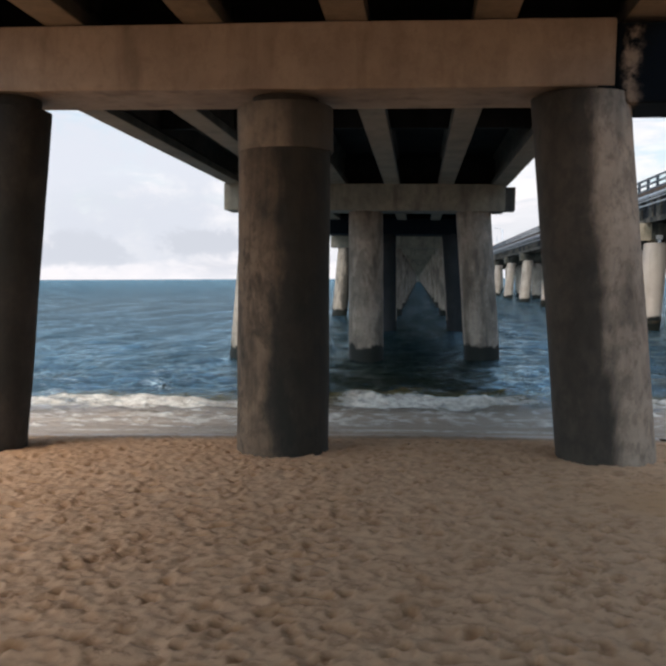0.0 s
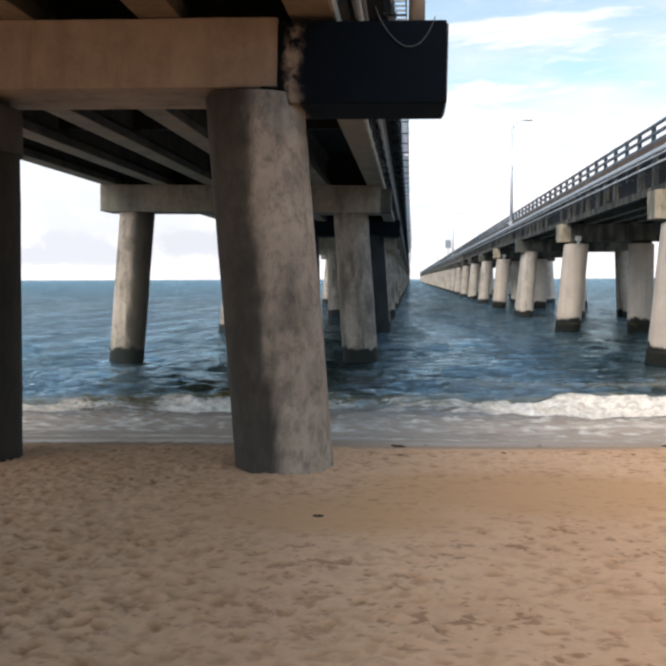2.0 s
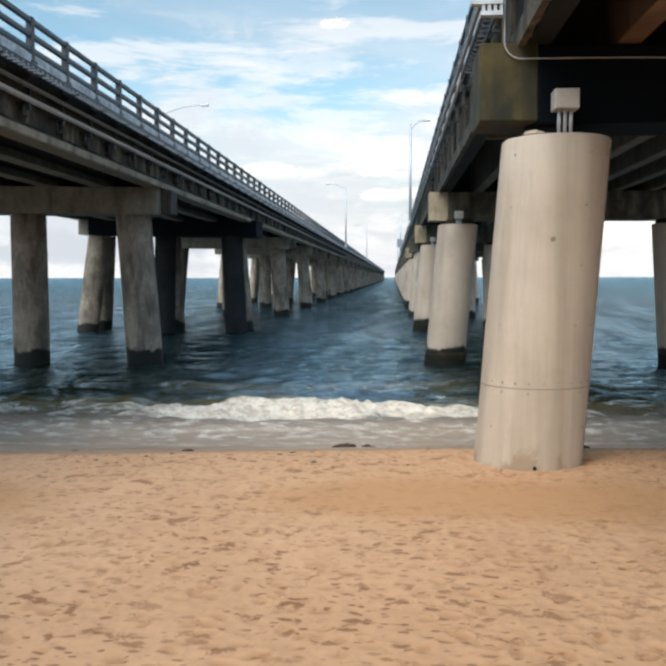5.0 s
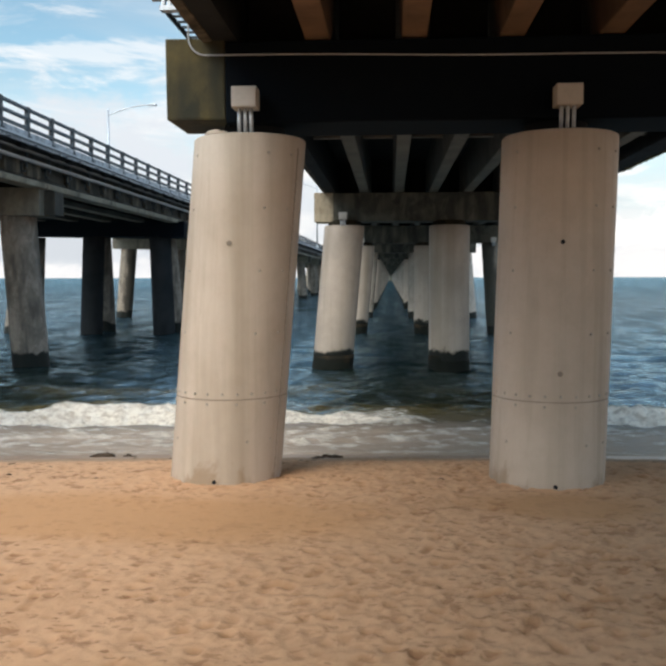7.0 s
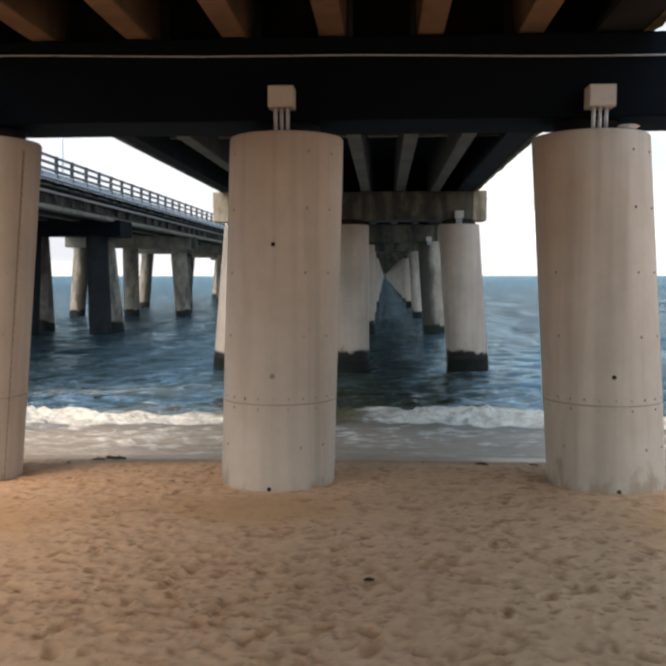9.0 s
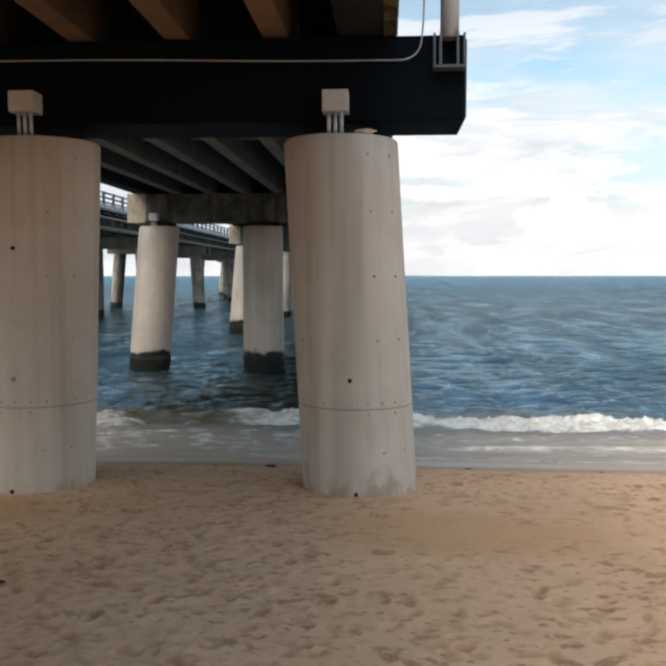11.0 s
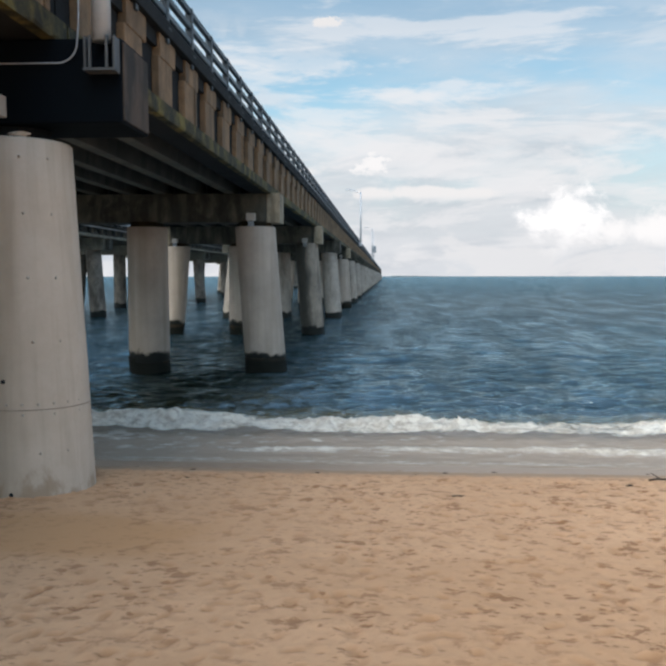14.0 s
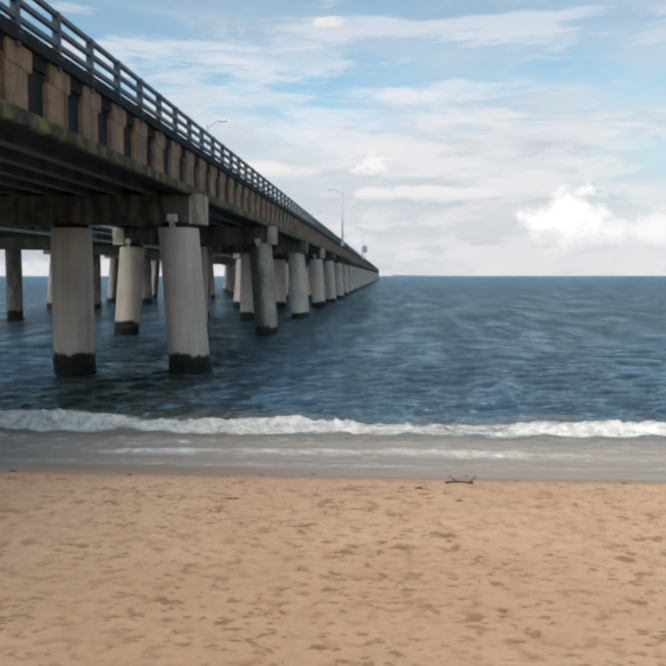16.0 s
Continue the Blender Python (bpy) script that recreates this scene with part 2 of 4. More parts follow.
M_PILE_FAR = concrete("concrete_weathered", (0.46, 0.385, 0.315), (0.33, 0.28, 0.23), (0.14, 0.11, 0.085), 0.5, 0.72, 0.6, tide=0.5, mottle=0.2)
M_JACKET = concrete("concrete_cream", (0.54, 0.445, 0.355), (0.47, 0.38, 0.295), (0.30, 0.235, 0.165), 0.46, 0.72, 0.6, rough=0.7, grain=0.004, run=0.03, mottle=0.1, foot=0.62, fine=0.2)
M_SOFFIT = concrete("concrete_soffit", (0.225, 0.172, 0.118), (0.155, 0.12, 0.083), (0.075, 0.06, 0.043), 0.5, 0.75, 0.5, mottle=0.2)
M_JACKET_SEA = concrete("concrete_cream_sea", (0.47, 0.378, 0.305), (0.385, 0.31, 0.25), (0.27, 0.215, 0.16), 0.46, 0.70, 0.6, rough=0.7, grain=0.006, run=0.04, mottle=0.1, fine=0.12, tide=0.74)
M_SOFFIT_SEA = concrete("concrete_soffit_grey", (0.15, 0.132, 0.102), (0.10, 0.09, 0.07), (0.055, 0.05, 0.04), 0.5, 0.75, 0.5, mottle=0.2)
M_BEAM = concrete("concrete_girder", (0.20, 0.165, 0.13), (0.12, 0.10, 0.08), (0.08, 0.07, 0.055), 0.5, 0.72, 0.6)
# darker copy of the girder concrete: shade on the sides put into colour
M_SHADED_SIDE = concrete("concrete_shaded_side", (0.085, 0.074, 0.058), (0.045, 0.04, 0.032), (0.02, 0.019, 0.015), 0.45, 0.7, 0.6, mottle=0.3)
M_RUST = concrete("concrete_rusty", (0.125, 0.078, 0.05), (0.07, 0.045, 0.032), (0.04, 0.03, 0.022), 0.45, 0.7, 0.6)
# shore soffits: the warm bounce off the sand is put into this brown
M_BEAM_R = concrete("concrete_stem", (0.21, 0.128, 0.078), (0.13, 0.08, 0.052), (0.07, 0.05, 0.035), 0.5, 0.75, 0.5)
M_FASCIA = concrete("concrete_fascia", (0.29, 0.178, 0.096), (0.185, 0.115, 0.064), (0.05, 0.042, 0.03), 0.48, 0.7, 0.65, mottle=0.35)
M_STUB = concrete("concrete_green", (0.085, 0.066, 0.024), (0.03, 0.029, 0.016), (0.018, 0.02, 0.014), 0.42, 0.62, 0.8, blotch=0.7)
M_GROWTH = concrete("sea_growth", (0.055, 0.038, 0.02), (0.018, 0.015, 0.010), (0.010, 0.010, 0.008), 0.45, 0.65, 0.7, grain=0.05, tide=0.42, mottle=0.5, gloss=0.15)
M_MOSS = concrete("concrete_mossy", (0.215, 0.165, 0.038), (0.065, 0.056, 0.022), (0.014, 0.014, 0.010), 0.40, 0.58, 0.85, run=0.7, mottle=0.6, blotch=0.6)
M_CAP_R = concrete("concrete_ochre", (0.120, 0.110, 0.084), (0.056, 0.054, 0.042), (0.018, 0.018, 0.015), 0.42, 0.62, 0.7, blotch=0.6)
M_CAP_END = concrete("concrete_pale_end", (0.41, 0.335, 0.24), (0.30, 0.24, 0.165), (0.07, 0.06, 0.035), 0.48, 0.66, 0.7, run=0.25, mottle=0.25, blotch=0.3)
M_FLANGE = concrete("concrete_broken_edge", (0.36, 0.315, 0.24), (0.24, 0.205, 0.155), (0.07, 0.06, 0.045), 0.5, 0.7, 0.6, mottle=0.3)
M_PANEL = concrete("concrete_weathered_panel", (0.175, 0.142, 0.10), (0.075, 0.062, 0.046), (0.016, 0.015, 0.012), 0.42, 0.58, 0.85, mottle=0.5, blotch=0.6)
M_PLATE = concrete("concrete_end_face", (0.105, 0.072, 0.050), (0.055, 0.042, 0.033), (0.018, 0.016, 0.014), 0.42, 0.60, 0.8, run=0.5, mottle=0.4)
# near black; on slabs, diaphragms and outer girders it stands in for shade
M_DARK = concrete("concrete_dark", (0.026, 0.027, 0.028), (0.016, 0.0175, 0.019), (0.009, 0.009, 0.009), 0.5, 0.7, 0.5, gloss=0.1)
M_COAT = painted("black_coating", (0.0022, 0.0044, 0.0072), (0.0045, 0.007, 0.0095), 0.8, 0.55, 0.8, 0.0, 2.0, 0.08)
M_RAIL = painted("rail_paint", (0.032, 0.056, 0.075), (0.07, 0.098, 0.115), 0.5, 0.5, 0.75)
M_POST = painted("post_paint", (0.022, 0.034, 0.044), (0.05, 0.06, 0.066), 0.55)
M_GALV = painted("galvanised", (0.50, 0.53, 0.56), (0.36, 0.38, 0.40), 0.45, 0.45, 0.7, 0.35)
M_STRIP = painted("edge_strip", (0.50, 0.53, 0.56), (0.36, 0.39, 0.41), 0.5, 0.5, 0.75)
M_PIPE = painted("conduit_grey", (0.33, 0.34, 0.35), (0.21, 0.215, 0.22), 0.55, 0.5, 0.75)
M_SEAM = painted("seam", (0.24, 0.195, 0.15), (0.36, 0.30, 0.235), 0.8)
M_GUARD = painted("guard_grey", (0.07, 0.075, 0.08), (0.13, 0.135, 0.14), 0.6)
M_RIVET = painted("rivet_grey", (0.36, 0.32, 0.27), (0.22, 0.19, 0.16), 0.6)
M_CURB = painted("curb_grey", (0.46, 0.49, 0.52), (0.25, 0.265, 0.28), 0.6, 0.42, 0.62)
M_PIPE_DULL = painted("pipe_dull", (0.17, 0.175, 0.18), (0.10, 0.10, 0.10), 0.6)
M_BOX = painted("box_grey", (0.47, 0.435, 0.385), (0.38, 0.35, 0.31), 0.6, 0.5, 0.8)
M_CABLE = painted("cable", (0.045, 0.055, 0.055), (0.07, 0.09, 0.09), 0.6)
M_WOOD = concrete("driftwood", (0.09, 0.06, 0.04), (0.025, 0.018, 0.014), (0.012, 0.01, 0.008))
M_WEED = concrete("weed", (0.075, 0.045, 0.025), (0.04, 0.025, 0.015), (0.01, 0.008, 0.006))
M_SIGN = painted("sign_grey", (0.18, 0.20, 0.22), (0.13, 0.14, 0.15), 0.6)
# almost white: the haze of the distance is in the colour
M_LAND = concrete("far_land", (0.9, 0.88, 0.86), (0.78, 0.78, 0.78), (0.75, 0.75, 0.75))


def worn_coat(name, lo0, lo1, hi0, hi1, wander, bare, amount):
    """The black coating, gone or stained along a strip across the cap."""
    k = Nodes(name)
    k.bsdf.inputs["Specular IOR Level"].default_value = 0.08
    x = k.add("ShaderNodeSeparateXYZ")
    k.link(k.coords(), x.inputs[0])
    e = k.math("ADD", x.outputs["X"], k.math("MULTIPLY", k.math("SUBTRACT", k.noise(2.6, 8, 0.68), 0.5), wander))
    m = k.math("MULTIPLY", k.ramp(e, lo0, lo1), k.ramp(e, hi1, hi0))
    m = k.math("MULTIPLY", m, k.ramp(k.noise(3.4, 8, 0.7), 0.40, 0.58, 0, amount))
    c = k.mix(k.ramp(k.noise(2.0, 5, 0.6), 0.55, 0.8), (0.0022, 0.0044, 0.0072), (0.0045, 0.007, 0.0095))
    c = k.mix(m, c, bare)
    return k.done(c, 0.8, k.bump(k.noise(12, 4, 0.6), 0.3, 0.008))


M_COAT_WORN = worn_coat("black_coating_worn", 4.76, 4.88, 4.92, 5.10, 0.5, (0.26, 0.20, 0.15), 0.9)


def sand_material():
    k = Nodes("sand")

    def attr(name):
        a = k.add("ShaderNodeAttribute")
        a.attribute_name = name
        return a.outputs["Fac"]
    big = k.noise(0.35, 4, 0.55, world=True)
    mid = k.noise(3.0, 5, 0.6, world=True)
    c = k.mix(k.ramp(big, 0.35, 0.65), (0.66, 0.380, 0.213), (0.60, 0.338, 0.184))
    c = k.mix(k.ramp(k.noise(0.22, 5, 0.6, (0.5, 1.0, 1), True, 0.6), 0.50, 0.66, 0, 0.6), c, (0.54, 0.295, 0.152))
    c = k.mix(k.ramp(mid, 0.45, 0.75, 0, 0.4), c, (0.47, 0.262, 0.138))
    c = k.mix(k.ramp(k.noise(160, 2, 0.7, world=True), 0.5, 0.8, 0, 0.35), c, (0.36, 0.215, 0.115))
    c = k.mix(k.ramp(k.noise(38, 2, 0.5, world=True), 0.70, 0.76, 0, 0.3), c, (0.10, 0.07, 0.05))
    c = k.mix(k.math("MULTIPLY", k.ramp(k.math("ADD", attr("drift"), k.math("MULTIPLY", k.math("SUBTRACT", k.noise(0.8, 5, 0.6, (0.6, 1.2, 1), True, 0.5), 0.5), 0.9)), 0.15, 0.75), 0.85), c, (0.53, 0.275, 0.125))     # drifted damper sand
    # pits and footprints: the shade inside them darkens the sand colour
    c = k.mix(k.math("MULTIPLY", attr("pit_shade"), 0.75), c, (0.33, 0.152, 0.062))
    # scuffs: small hollows; damper sand and painted shade make them dark
    dense = k.math("MULTIPLY", attr("trodden"), k.ramp(k.noise(0.9, 3, 0.5, world=True), 0.34, 0.58, 0.4, 1.0))

    def flecks(scale, keep, r0, r1, seed):
        """Separate small prints: one at most in each cell, and in some cells none."""
        warp = k.add("ShaderNodeTexNoise", Scale=scale * 1.6, Detail=3.0, Roughness=0.6)
        at = k.coords((0.62, 1.1, 0.0), True)
        k.link(at, warp.inputs["Vector"])
        off = k.add("ShaderNodeVectorMath")
        off.operation = "MULTIPLY_ADD"
        k.link(warp.outputs["Color"], off.inputs[0])
        off.inputs[1].default_value = (0.55 / scale,) * 3
        k.link(at, off.inputs[2])
        move = k.add("ShaderNodeVectorMath")
        move.inputs[1].default_value = (seed, seed * 1.7, 0)
        k.link(off.outputs[0], move.inputs[0])
        v = k.add("ShaderNodeTexVoronoi", Scale=scale)
        v.voronoi_dimensions = "2D"
        k.link(move.outputs[0], v.inputs["Vector"])
        rnd = k.add("ShaderNodeSeparateColor")
        k.link(v.outputs["Color"], rnd.inputs[0])
        size = k.math("ADD", v.outputs["Distance"], k.math("MULTIPLY", rnd.outputs[1], 0.16))
        return k.math("MULTIPLY", k.ramp(size, r1, r0), k.ramp(rnd.outputs[0], keep, keep + 0.25))
    coarse = flecks(4.4, 0.30, 0.14, 0.25, 3.1)
    small = flecks(8.5, 0.30, 0.14, 0.28, 8.7)
    torn = k.ramp(k.noise(4.6, 5, 0.62, (0.8, 1.0, 1), True, 0.3), 0.55, 0.63)     # irregular kicked-up patches
    scuff = k.math("MULTIPLY", k.math("MAXIMUM", k.math("MAXIMUM", coarse, small), torn), dense)
    c = k.mix(k.math("MULTIPLY", scuff, 0.95), c, (0.24, 0.105, 0.045))
    wet = k.ramp(k.math("ADD", attr("wet"), k.math("MULTIPLY", k.math("SUBTRACT", mid, 0.5), 0.6)), 0.3, 0.7)
    c = k.mix(wet, c, (0.38, 0.245, 0.155))
    n = k.bump(k.math("SUBTRACT", 1.0, scuff), 0.7, 0.010)
    n = k.bump(k.noise(16, 4, 0.65, world=True), 0.4, 0.014, n)
    n = k.bump(k.noise(70, 3, 0.7, world=True), 0.4, 0.006, n)
    r = k.ramp(attr("wet"), 0.75, 1.0, 0.95, 0.4)
    k.bsdf.inputs["Specular IOR Level"].default_value = 0.25
    return k.done(c, r, n)


def water_material():
    k = Nodes("sea_water")
    y = k.add("ShaderNodeSeparateXYZ")
    k.link(k.coords(world=True), y.inputs[0])
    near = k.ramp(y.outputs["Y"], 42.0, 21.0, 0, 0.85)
    # bluer far out: reflected sky put into the water's own colour
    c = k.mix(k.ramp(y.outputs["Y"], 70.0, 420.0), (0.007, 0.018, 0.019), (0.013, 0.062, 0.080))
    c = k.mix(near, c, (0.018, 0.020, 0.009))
    b = k.add("ShaderNodeAttribute")
    b.attribute_name = "shallow"
    shallow = b.outputs["Fac"]
    c = k.mix(shallow, c, (0.42, 0.315, 0.235))
    e = k.add("ShaderNodeAttribute")
    e.attribute_name = "swell"
    c = k.mix(k.math("MULTIPLY", e.outputs["Fac"], 0.85), c, (0.115, 0.085, 0.03))     # sand stirred up in the rising wave
    a = k.add("ShaderNodeAttribute")
    a.attribute_name = "foam"
    fine = k.noise(5.0, 7, 0.72, (0.6, 1.5, 1), True, 0.5)
    lace = k.noise(1.5, 6, 0.66, (0.35, 1.7, 1), True, 0.8)
    f = k.math("ADD", a.outputs["Fac"], k.math("MULTIPLY", k.math("SUBTRACT", fine, 0.5), 0.9))
    f = k.math("ADD", f, k.math("MULTIPLY", k.math("SUBTRACT", lace, 0.5), 0.8))
    foam = k.ramp(f, 0.34, 0.72)
    c = k.mix(foam, c, k.mix(k.ramp(k.noise(6.0, 6, 0.7, (0.6, 1.3, 1), True), 0.36, 0.60), (0.54, 0.44, 0.34), (0.86, 0.77, 0.65)))
    far = k.ramp(y.outputs["Y"], 24.0, 90.0)
    h = k.math("MULTIPLY", k.noise(0.8, 4, 0.6, (0.5, 1.1, 1), True), 0.30)
    h = k.math("ADD", h, k.math("MULTIPLY", k.noise(3.2, 6, 0.66, (0.5, 1.2, 1), True, 0.3), k.math("ADD", 0.11, k.math("MULTIPLY", far, 0.20))))
    h = k.math("ADD", h, k.math("MULTIPLY", k.noise(0.3, 6, 0.68, (0.9, 0.55, 1), True), k.ramp(y.outputs["Y"], 30.0, 100.0, 0, 2.1)))
    h = k.math("ADD", h, k.math("MULTIPLY", k.noise(7.0, 3, 0.5, (0.5, 1.1, 1), True), 0.032))
    b = k.add("ShaderNodeBump", Distance=0.9, Strength=1.0)
    k.link(h, b.inputs["Height"])
    n = k.bump(k.math("MULTIPLY", fine, foam), 0.6, 0.06, b.outputs[0])
    k.bsdf.inputs["Specular IOR Level"].default_value = 0.0
    rough = k.math("MAXIMUM", k.ramp(foam, 0, 1, 0.07, 0.85), k.math("MULTIPLY", k.ramp(y.outputs["Y"], 26.0, 200.0, 0.03, 0.17), k.ramp(k.noise(0.09, 6, 0.68, (0.9, 1.0, 1), True), 0.36, 0.64, 0.93, 1.05)))
    # the mirror of the surface: bluish, stronger at a flat angle, none on foam, little on the thin swash
    gloss = k.add("ShaderNodeBsdfGlossy")
    gloss.inputs["Color"].default_value = (0.70, 0.89, 0.97, 1)
    k.link(rough, gloss.inputs["Roughness"])
    k.link(n, gloss.inputs["Normal"])
    edge_on = k.add("ShaderNodeFresnel", IOR=3.0)
    k.link(n, edge_on.inputs["Normal"])
    amount = k.math("MULTIPLY", k.math("MULTIPLY", k.ramp(foam, 0.0, 0.8, 1.0, 0.1), k.ramp(y.outputs["Y"], 30.0, 220.0, 1.0, 0.82)), k.ramp(shallow, 0.0, 1.0, 1.0, 0.2))
    amount = k.math("MULTIPLY", amount, k.ramp(k.noise(1.0, 6, 0.7, (0.4, 0.07, 1), True), 0.36, 0.62, 1.1, 0.62))     # streaks ruffled by the wind
    both = k.add("ShaderNodeMixShader")
    k.link(k.math("MULTIPLY", edge_on.outputs[0], amount), both.inputs[0])
    k.link(k.bsdf.outputs[0], both.inputs[1])
    k.link(gloss.outputs[0], both.inputs[2])
    k.link(both.outputs[0], k.n["Material Output"].inputs["Surface"])
    return k.done(c, rough, n)


M_SAND, M_WATER = sand_material(), water_material()


# ---- mesh helpers ----
def mesh(name, verts, faces, mat, smooth=False):
    me = bpy.data.meshes.new(name)
    me.from_pydata([tuple(v) for v in verts], [], faces)
    me.materials.append(mat)
    me.polygons.foreach_set("use_smooth", [smooth] * len(me.polygons))
    me.update()
    return me


def from_bm(name, bm, mat, smooth=False):
    me = bpy.data.meshes.new(name)
    bm.to_mesh(me)
    bm.free()
    me.materials.append(mat)
    me.polygons.foreach_set("use_smooth", [smooth] * len(me.polygons))
    return me


def put(name, me, parent=None, at=(0, 0, 0), turn=None, label=""):
    """One mesh as an object of its own, as a part of parent where that is given."""
    ob = new(name, me)
    ob.parent = parent
    ob.matrix_basis = Matrix.Translation(at) @ (turn if turn is not None else Matrix())
    return tagged(ob, label)


def empty(name, at, label, category, group="", kind=""):
    ob = new(name)
    ob.location = at
    ob.empty_display_size = 0.2
    return tagged(ob, label, category, group, kind)


def block(name, x0, x1, y0, y1, z0, z1, mat, bevel=0.02, wobble=0.0, cuts=0):
    """A box with softened edges, cast a little out of true where wobble says so."""
    bm = bmesh.new()
    bmesh.ops.create_cube(bm, size=1.0)
    for v in bm.verts:
        v.co = Vector(((x0, x1)[v.co.x > 0], (y0, y1)[v.co.y > 0], (z0, z1)[v.co.z > 0]))
    if cuts:
        longest = [e for e in bm.edges if abs(e.verts[0].co.x - e.verts[1].co.x) > 0.5 * (x1 - x0)]
        bmesh.ops.subdivide_edges(bm, edges=longest, cuts=cuts)
    if bevel:
        sharp = [e for e in bm.edges if len(e.link_faces) == 2 and e.calc_face_angle(0) > 0.5]
        bmesh.ops.bevel(bm, geom=sharp, offset=bevel, segments=2, affect="EDGES", profile=0.6)
    if wobble:
        for v in bm.verts:
            v.co += wobble * Vector(noise.noise_vector(v.co * 1.3))
    return from_bm(name, bm, mat)


def tube(name, p0, p1, r0, r1, mat, sides=24, rings=1, flat=True, wobble=0.0, bevel=0.0, caps=True):
    """A round shaft from p0 to p1; flat keeps its rings level, as of a raking pile cut level."""
    p0, p1 = Vector(p0), Vector(p1)
    ax = (p1 - p0).normalized()
    if flat:
        u, w = Vector((1, 0, 0)), Vector((0, 1, 0))
    else:
        u = ax.orthogonal().normalized()
        w = ax.cross(u)
    stops = [i / rings for i in range(rings + 1)]
    length = (p1 - p0).length
    radii = [r0 + (r1 - r0) * s for s in stops]
    if bevel:
        stops = [0.0] + stops + [1.0]
        stops[1], stops[-2] = bevel / length, 1 - bevel / length
        radii = [radii[0] - bevel] + radii + [radii[-1] - bevel]
    verts, faces = [], []
    for s, r in zip(stops, radii):
        c = p0.lerp(p1, s)
        for i in range(sides):
            a = 2 * math.pi * i / sides
            d = u * math.cos(a) + w * math.sin(a)
            q = c + d * r
            if wobble:
                q += d * wobble * noise.noise(q * 1.1)
            verts.append(q)
    for j in range(len(stops) - 1):
        for i in range(sides):
            k = (i + 1) % sides
            faces.append((j * sides + i, j * sides + k, (j + 1) * sides + k, (j + 1) * sides + i))
    me = mesh(name, verts, faces, mat, True)
    if caps:
        bm = bmesh.new()
        bm.from_mesh(me)
        bm.verts.ensure_lookup_table()
        bm.faces.new([bm.verts[i] for i in reversed(range(sides))])
        bm.faces.new([bm.verts[(len(stops) - 1) * sides + i] for i in range(sides)])
        bmesh.ops.recalc_face_normals(bm, faces=bm.faces)
        bm.to_mesh(me)
        bm.free()
    return me


def swept(name, outline, y0, y1, mat):
    """An outline in x and z, drawn out along y."""
    n = len(outline)
    verts = [(x, y0, z) for x, z in outline] + [(x, y1, z) for x, z in outline]
    faces = [(i, (i + 1) % n, n + (i + 1) % n, n + i) for i in range(n)]
    faces += [tuple(reversed(range(n))), tuple(range(n, 2 * n))]
    bm = bmesh.new()
    vs = [bm.verts.new(v) for v in verts]
    for f in faces:
        bm.faces.new([vs[i] for i in f])
    bmesh.ops.recalc_face_normals(bm, faces=bm.faces)
    return from_bm(name, bm, mat)


def wire(name, pts, r, mat, sides=8):
    """A round wire or pipe along a line of points."""
    pts = [Vector(p) for p in pts]
    verts, faces = [], []
    for i, p in enumerate(pts):
        ax = (pts[min(i + 1, len(pts) - 1)] - pts[max(i - 1, 0)]).normalized()
        u = ax.cross(Vector((0.123, 0.31, 0.94))).normalized()
        w = ax.cross(u)
        for j in range(sides):
            a = 2 * math.pi * j / sides
            verts.append(p + r * (u * math.cos(a) + w * math.sin(a)))
    for i in range(len(pts) - 1):
        for j in range(sides):
            k = (j + 1) % sides
            faces.append((i * sides + j, i * sides + k, (i + 1) * sides + k, (i + 1) * sides + j))
    faces += [tuple(reversed(range(sides))), tuple(range(len(verts) - sides, len(verts)))]
    return mesh(name, verts, faces, mat, True)


def boxes(name, items, mat):
    """Many plain bars in one mesh: x0, x1, y0, y1, z0, z1 each."""
    verts, faces = [], []
    for x0, x1, y0, y1, z0, z1 in items:
        b = len(verts)
        verts += [(x0, y0, z0), (x1, y0, z0), (x1, y1, z0), (x0, y1, z0), (x0, y0, z1), (x1, y0, z1), (x1, y1, z1), (x0, y1, z1)]
        faces += [tuple(b + i for i in f) for f in ((3, 2, 1, 0), (4, 5, 6, 7), (0, 1, 5, 4), (1, 2, 6, 5), (2, 3, 7, 6), (3, 0, 4, 7))]
    return mesh(name, verts, faces, mat)


def ragged(name, x0, x1, y0, y1, z0, z1, mat, step=0.17, bite=0.05, seed=1):
    """A concrete edge along y with chips broken out of its outer lower corner."""
    rr = random.Random(seed)
    n = max(2, round((y1 - y0) / step))
    verts, faces, chip = [], [], 0.0
    for i in range(n + 1):
        y = y0 + (y1 - y0) * i / n
        chip = max(0.0, min(bite * 1.6, chip * 0.55 + rr.uniform(-0.35, 1.0) * bite * 0.7))
        verts += [(x0, y, z0), (x1 - 0.4 * chip, y, z0 + 0.5 * chip), (x1, y, z0 + 0.02 + chip), (x1, y, z1), (x0, y, z1 + 0.02)]
    for i in range(n):
        for j in range(5):
            k = (j + 1) % 5
            faces.append((i * 5 + j, i * 5 + k, i * 5 + 5 + k, i * 5 + 5 + j))
    faces += [(4, 3, 2, 1, 0), tuple(range(n * 5, n * 5 + 5))]
    return mesh(name, verts, faces, mat)


# ---- beach ----
def shore(x):
    """Where the still water meets the sand."""
    return np.interp(x, [-30, -6, 2, 9, 15, 22, 30, 60], [17.0, 17.3, 17.9, 17.9, 18.4, 18.7, 18.5, 18.4])


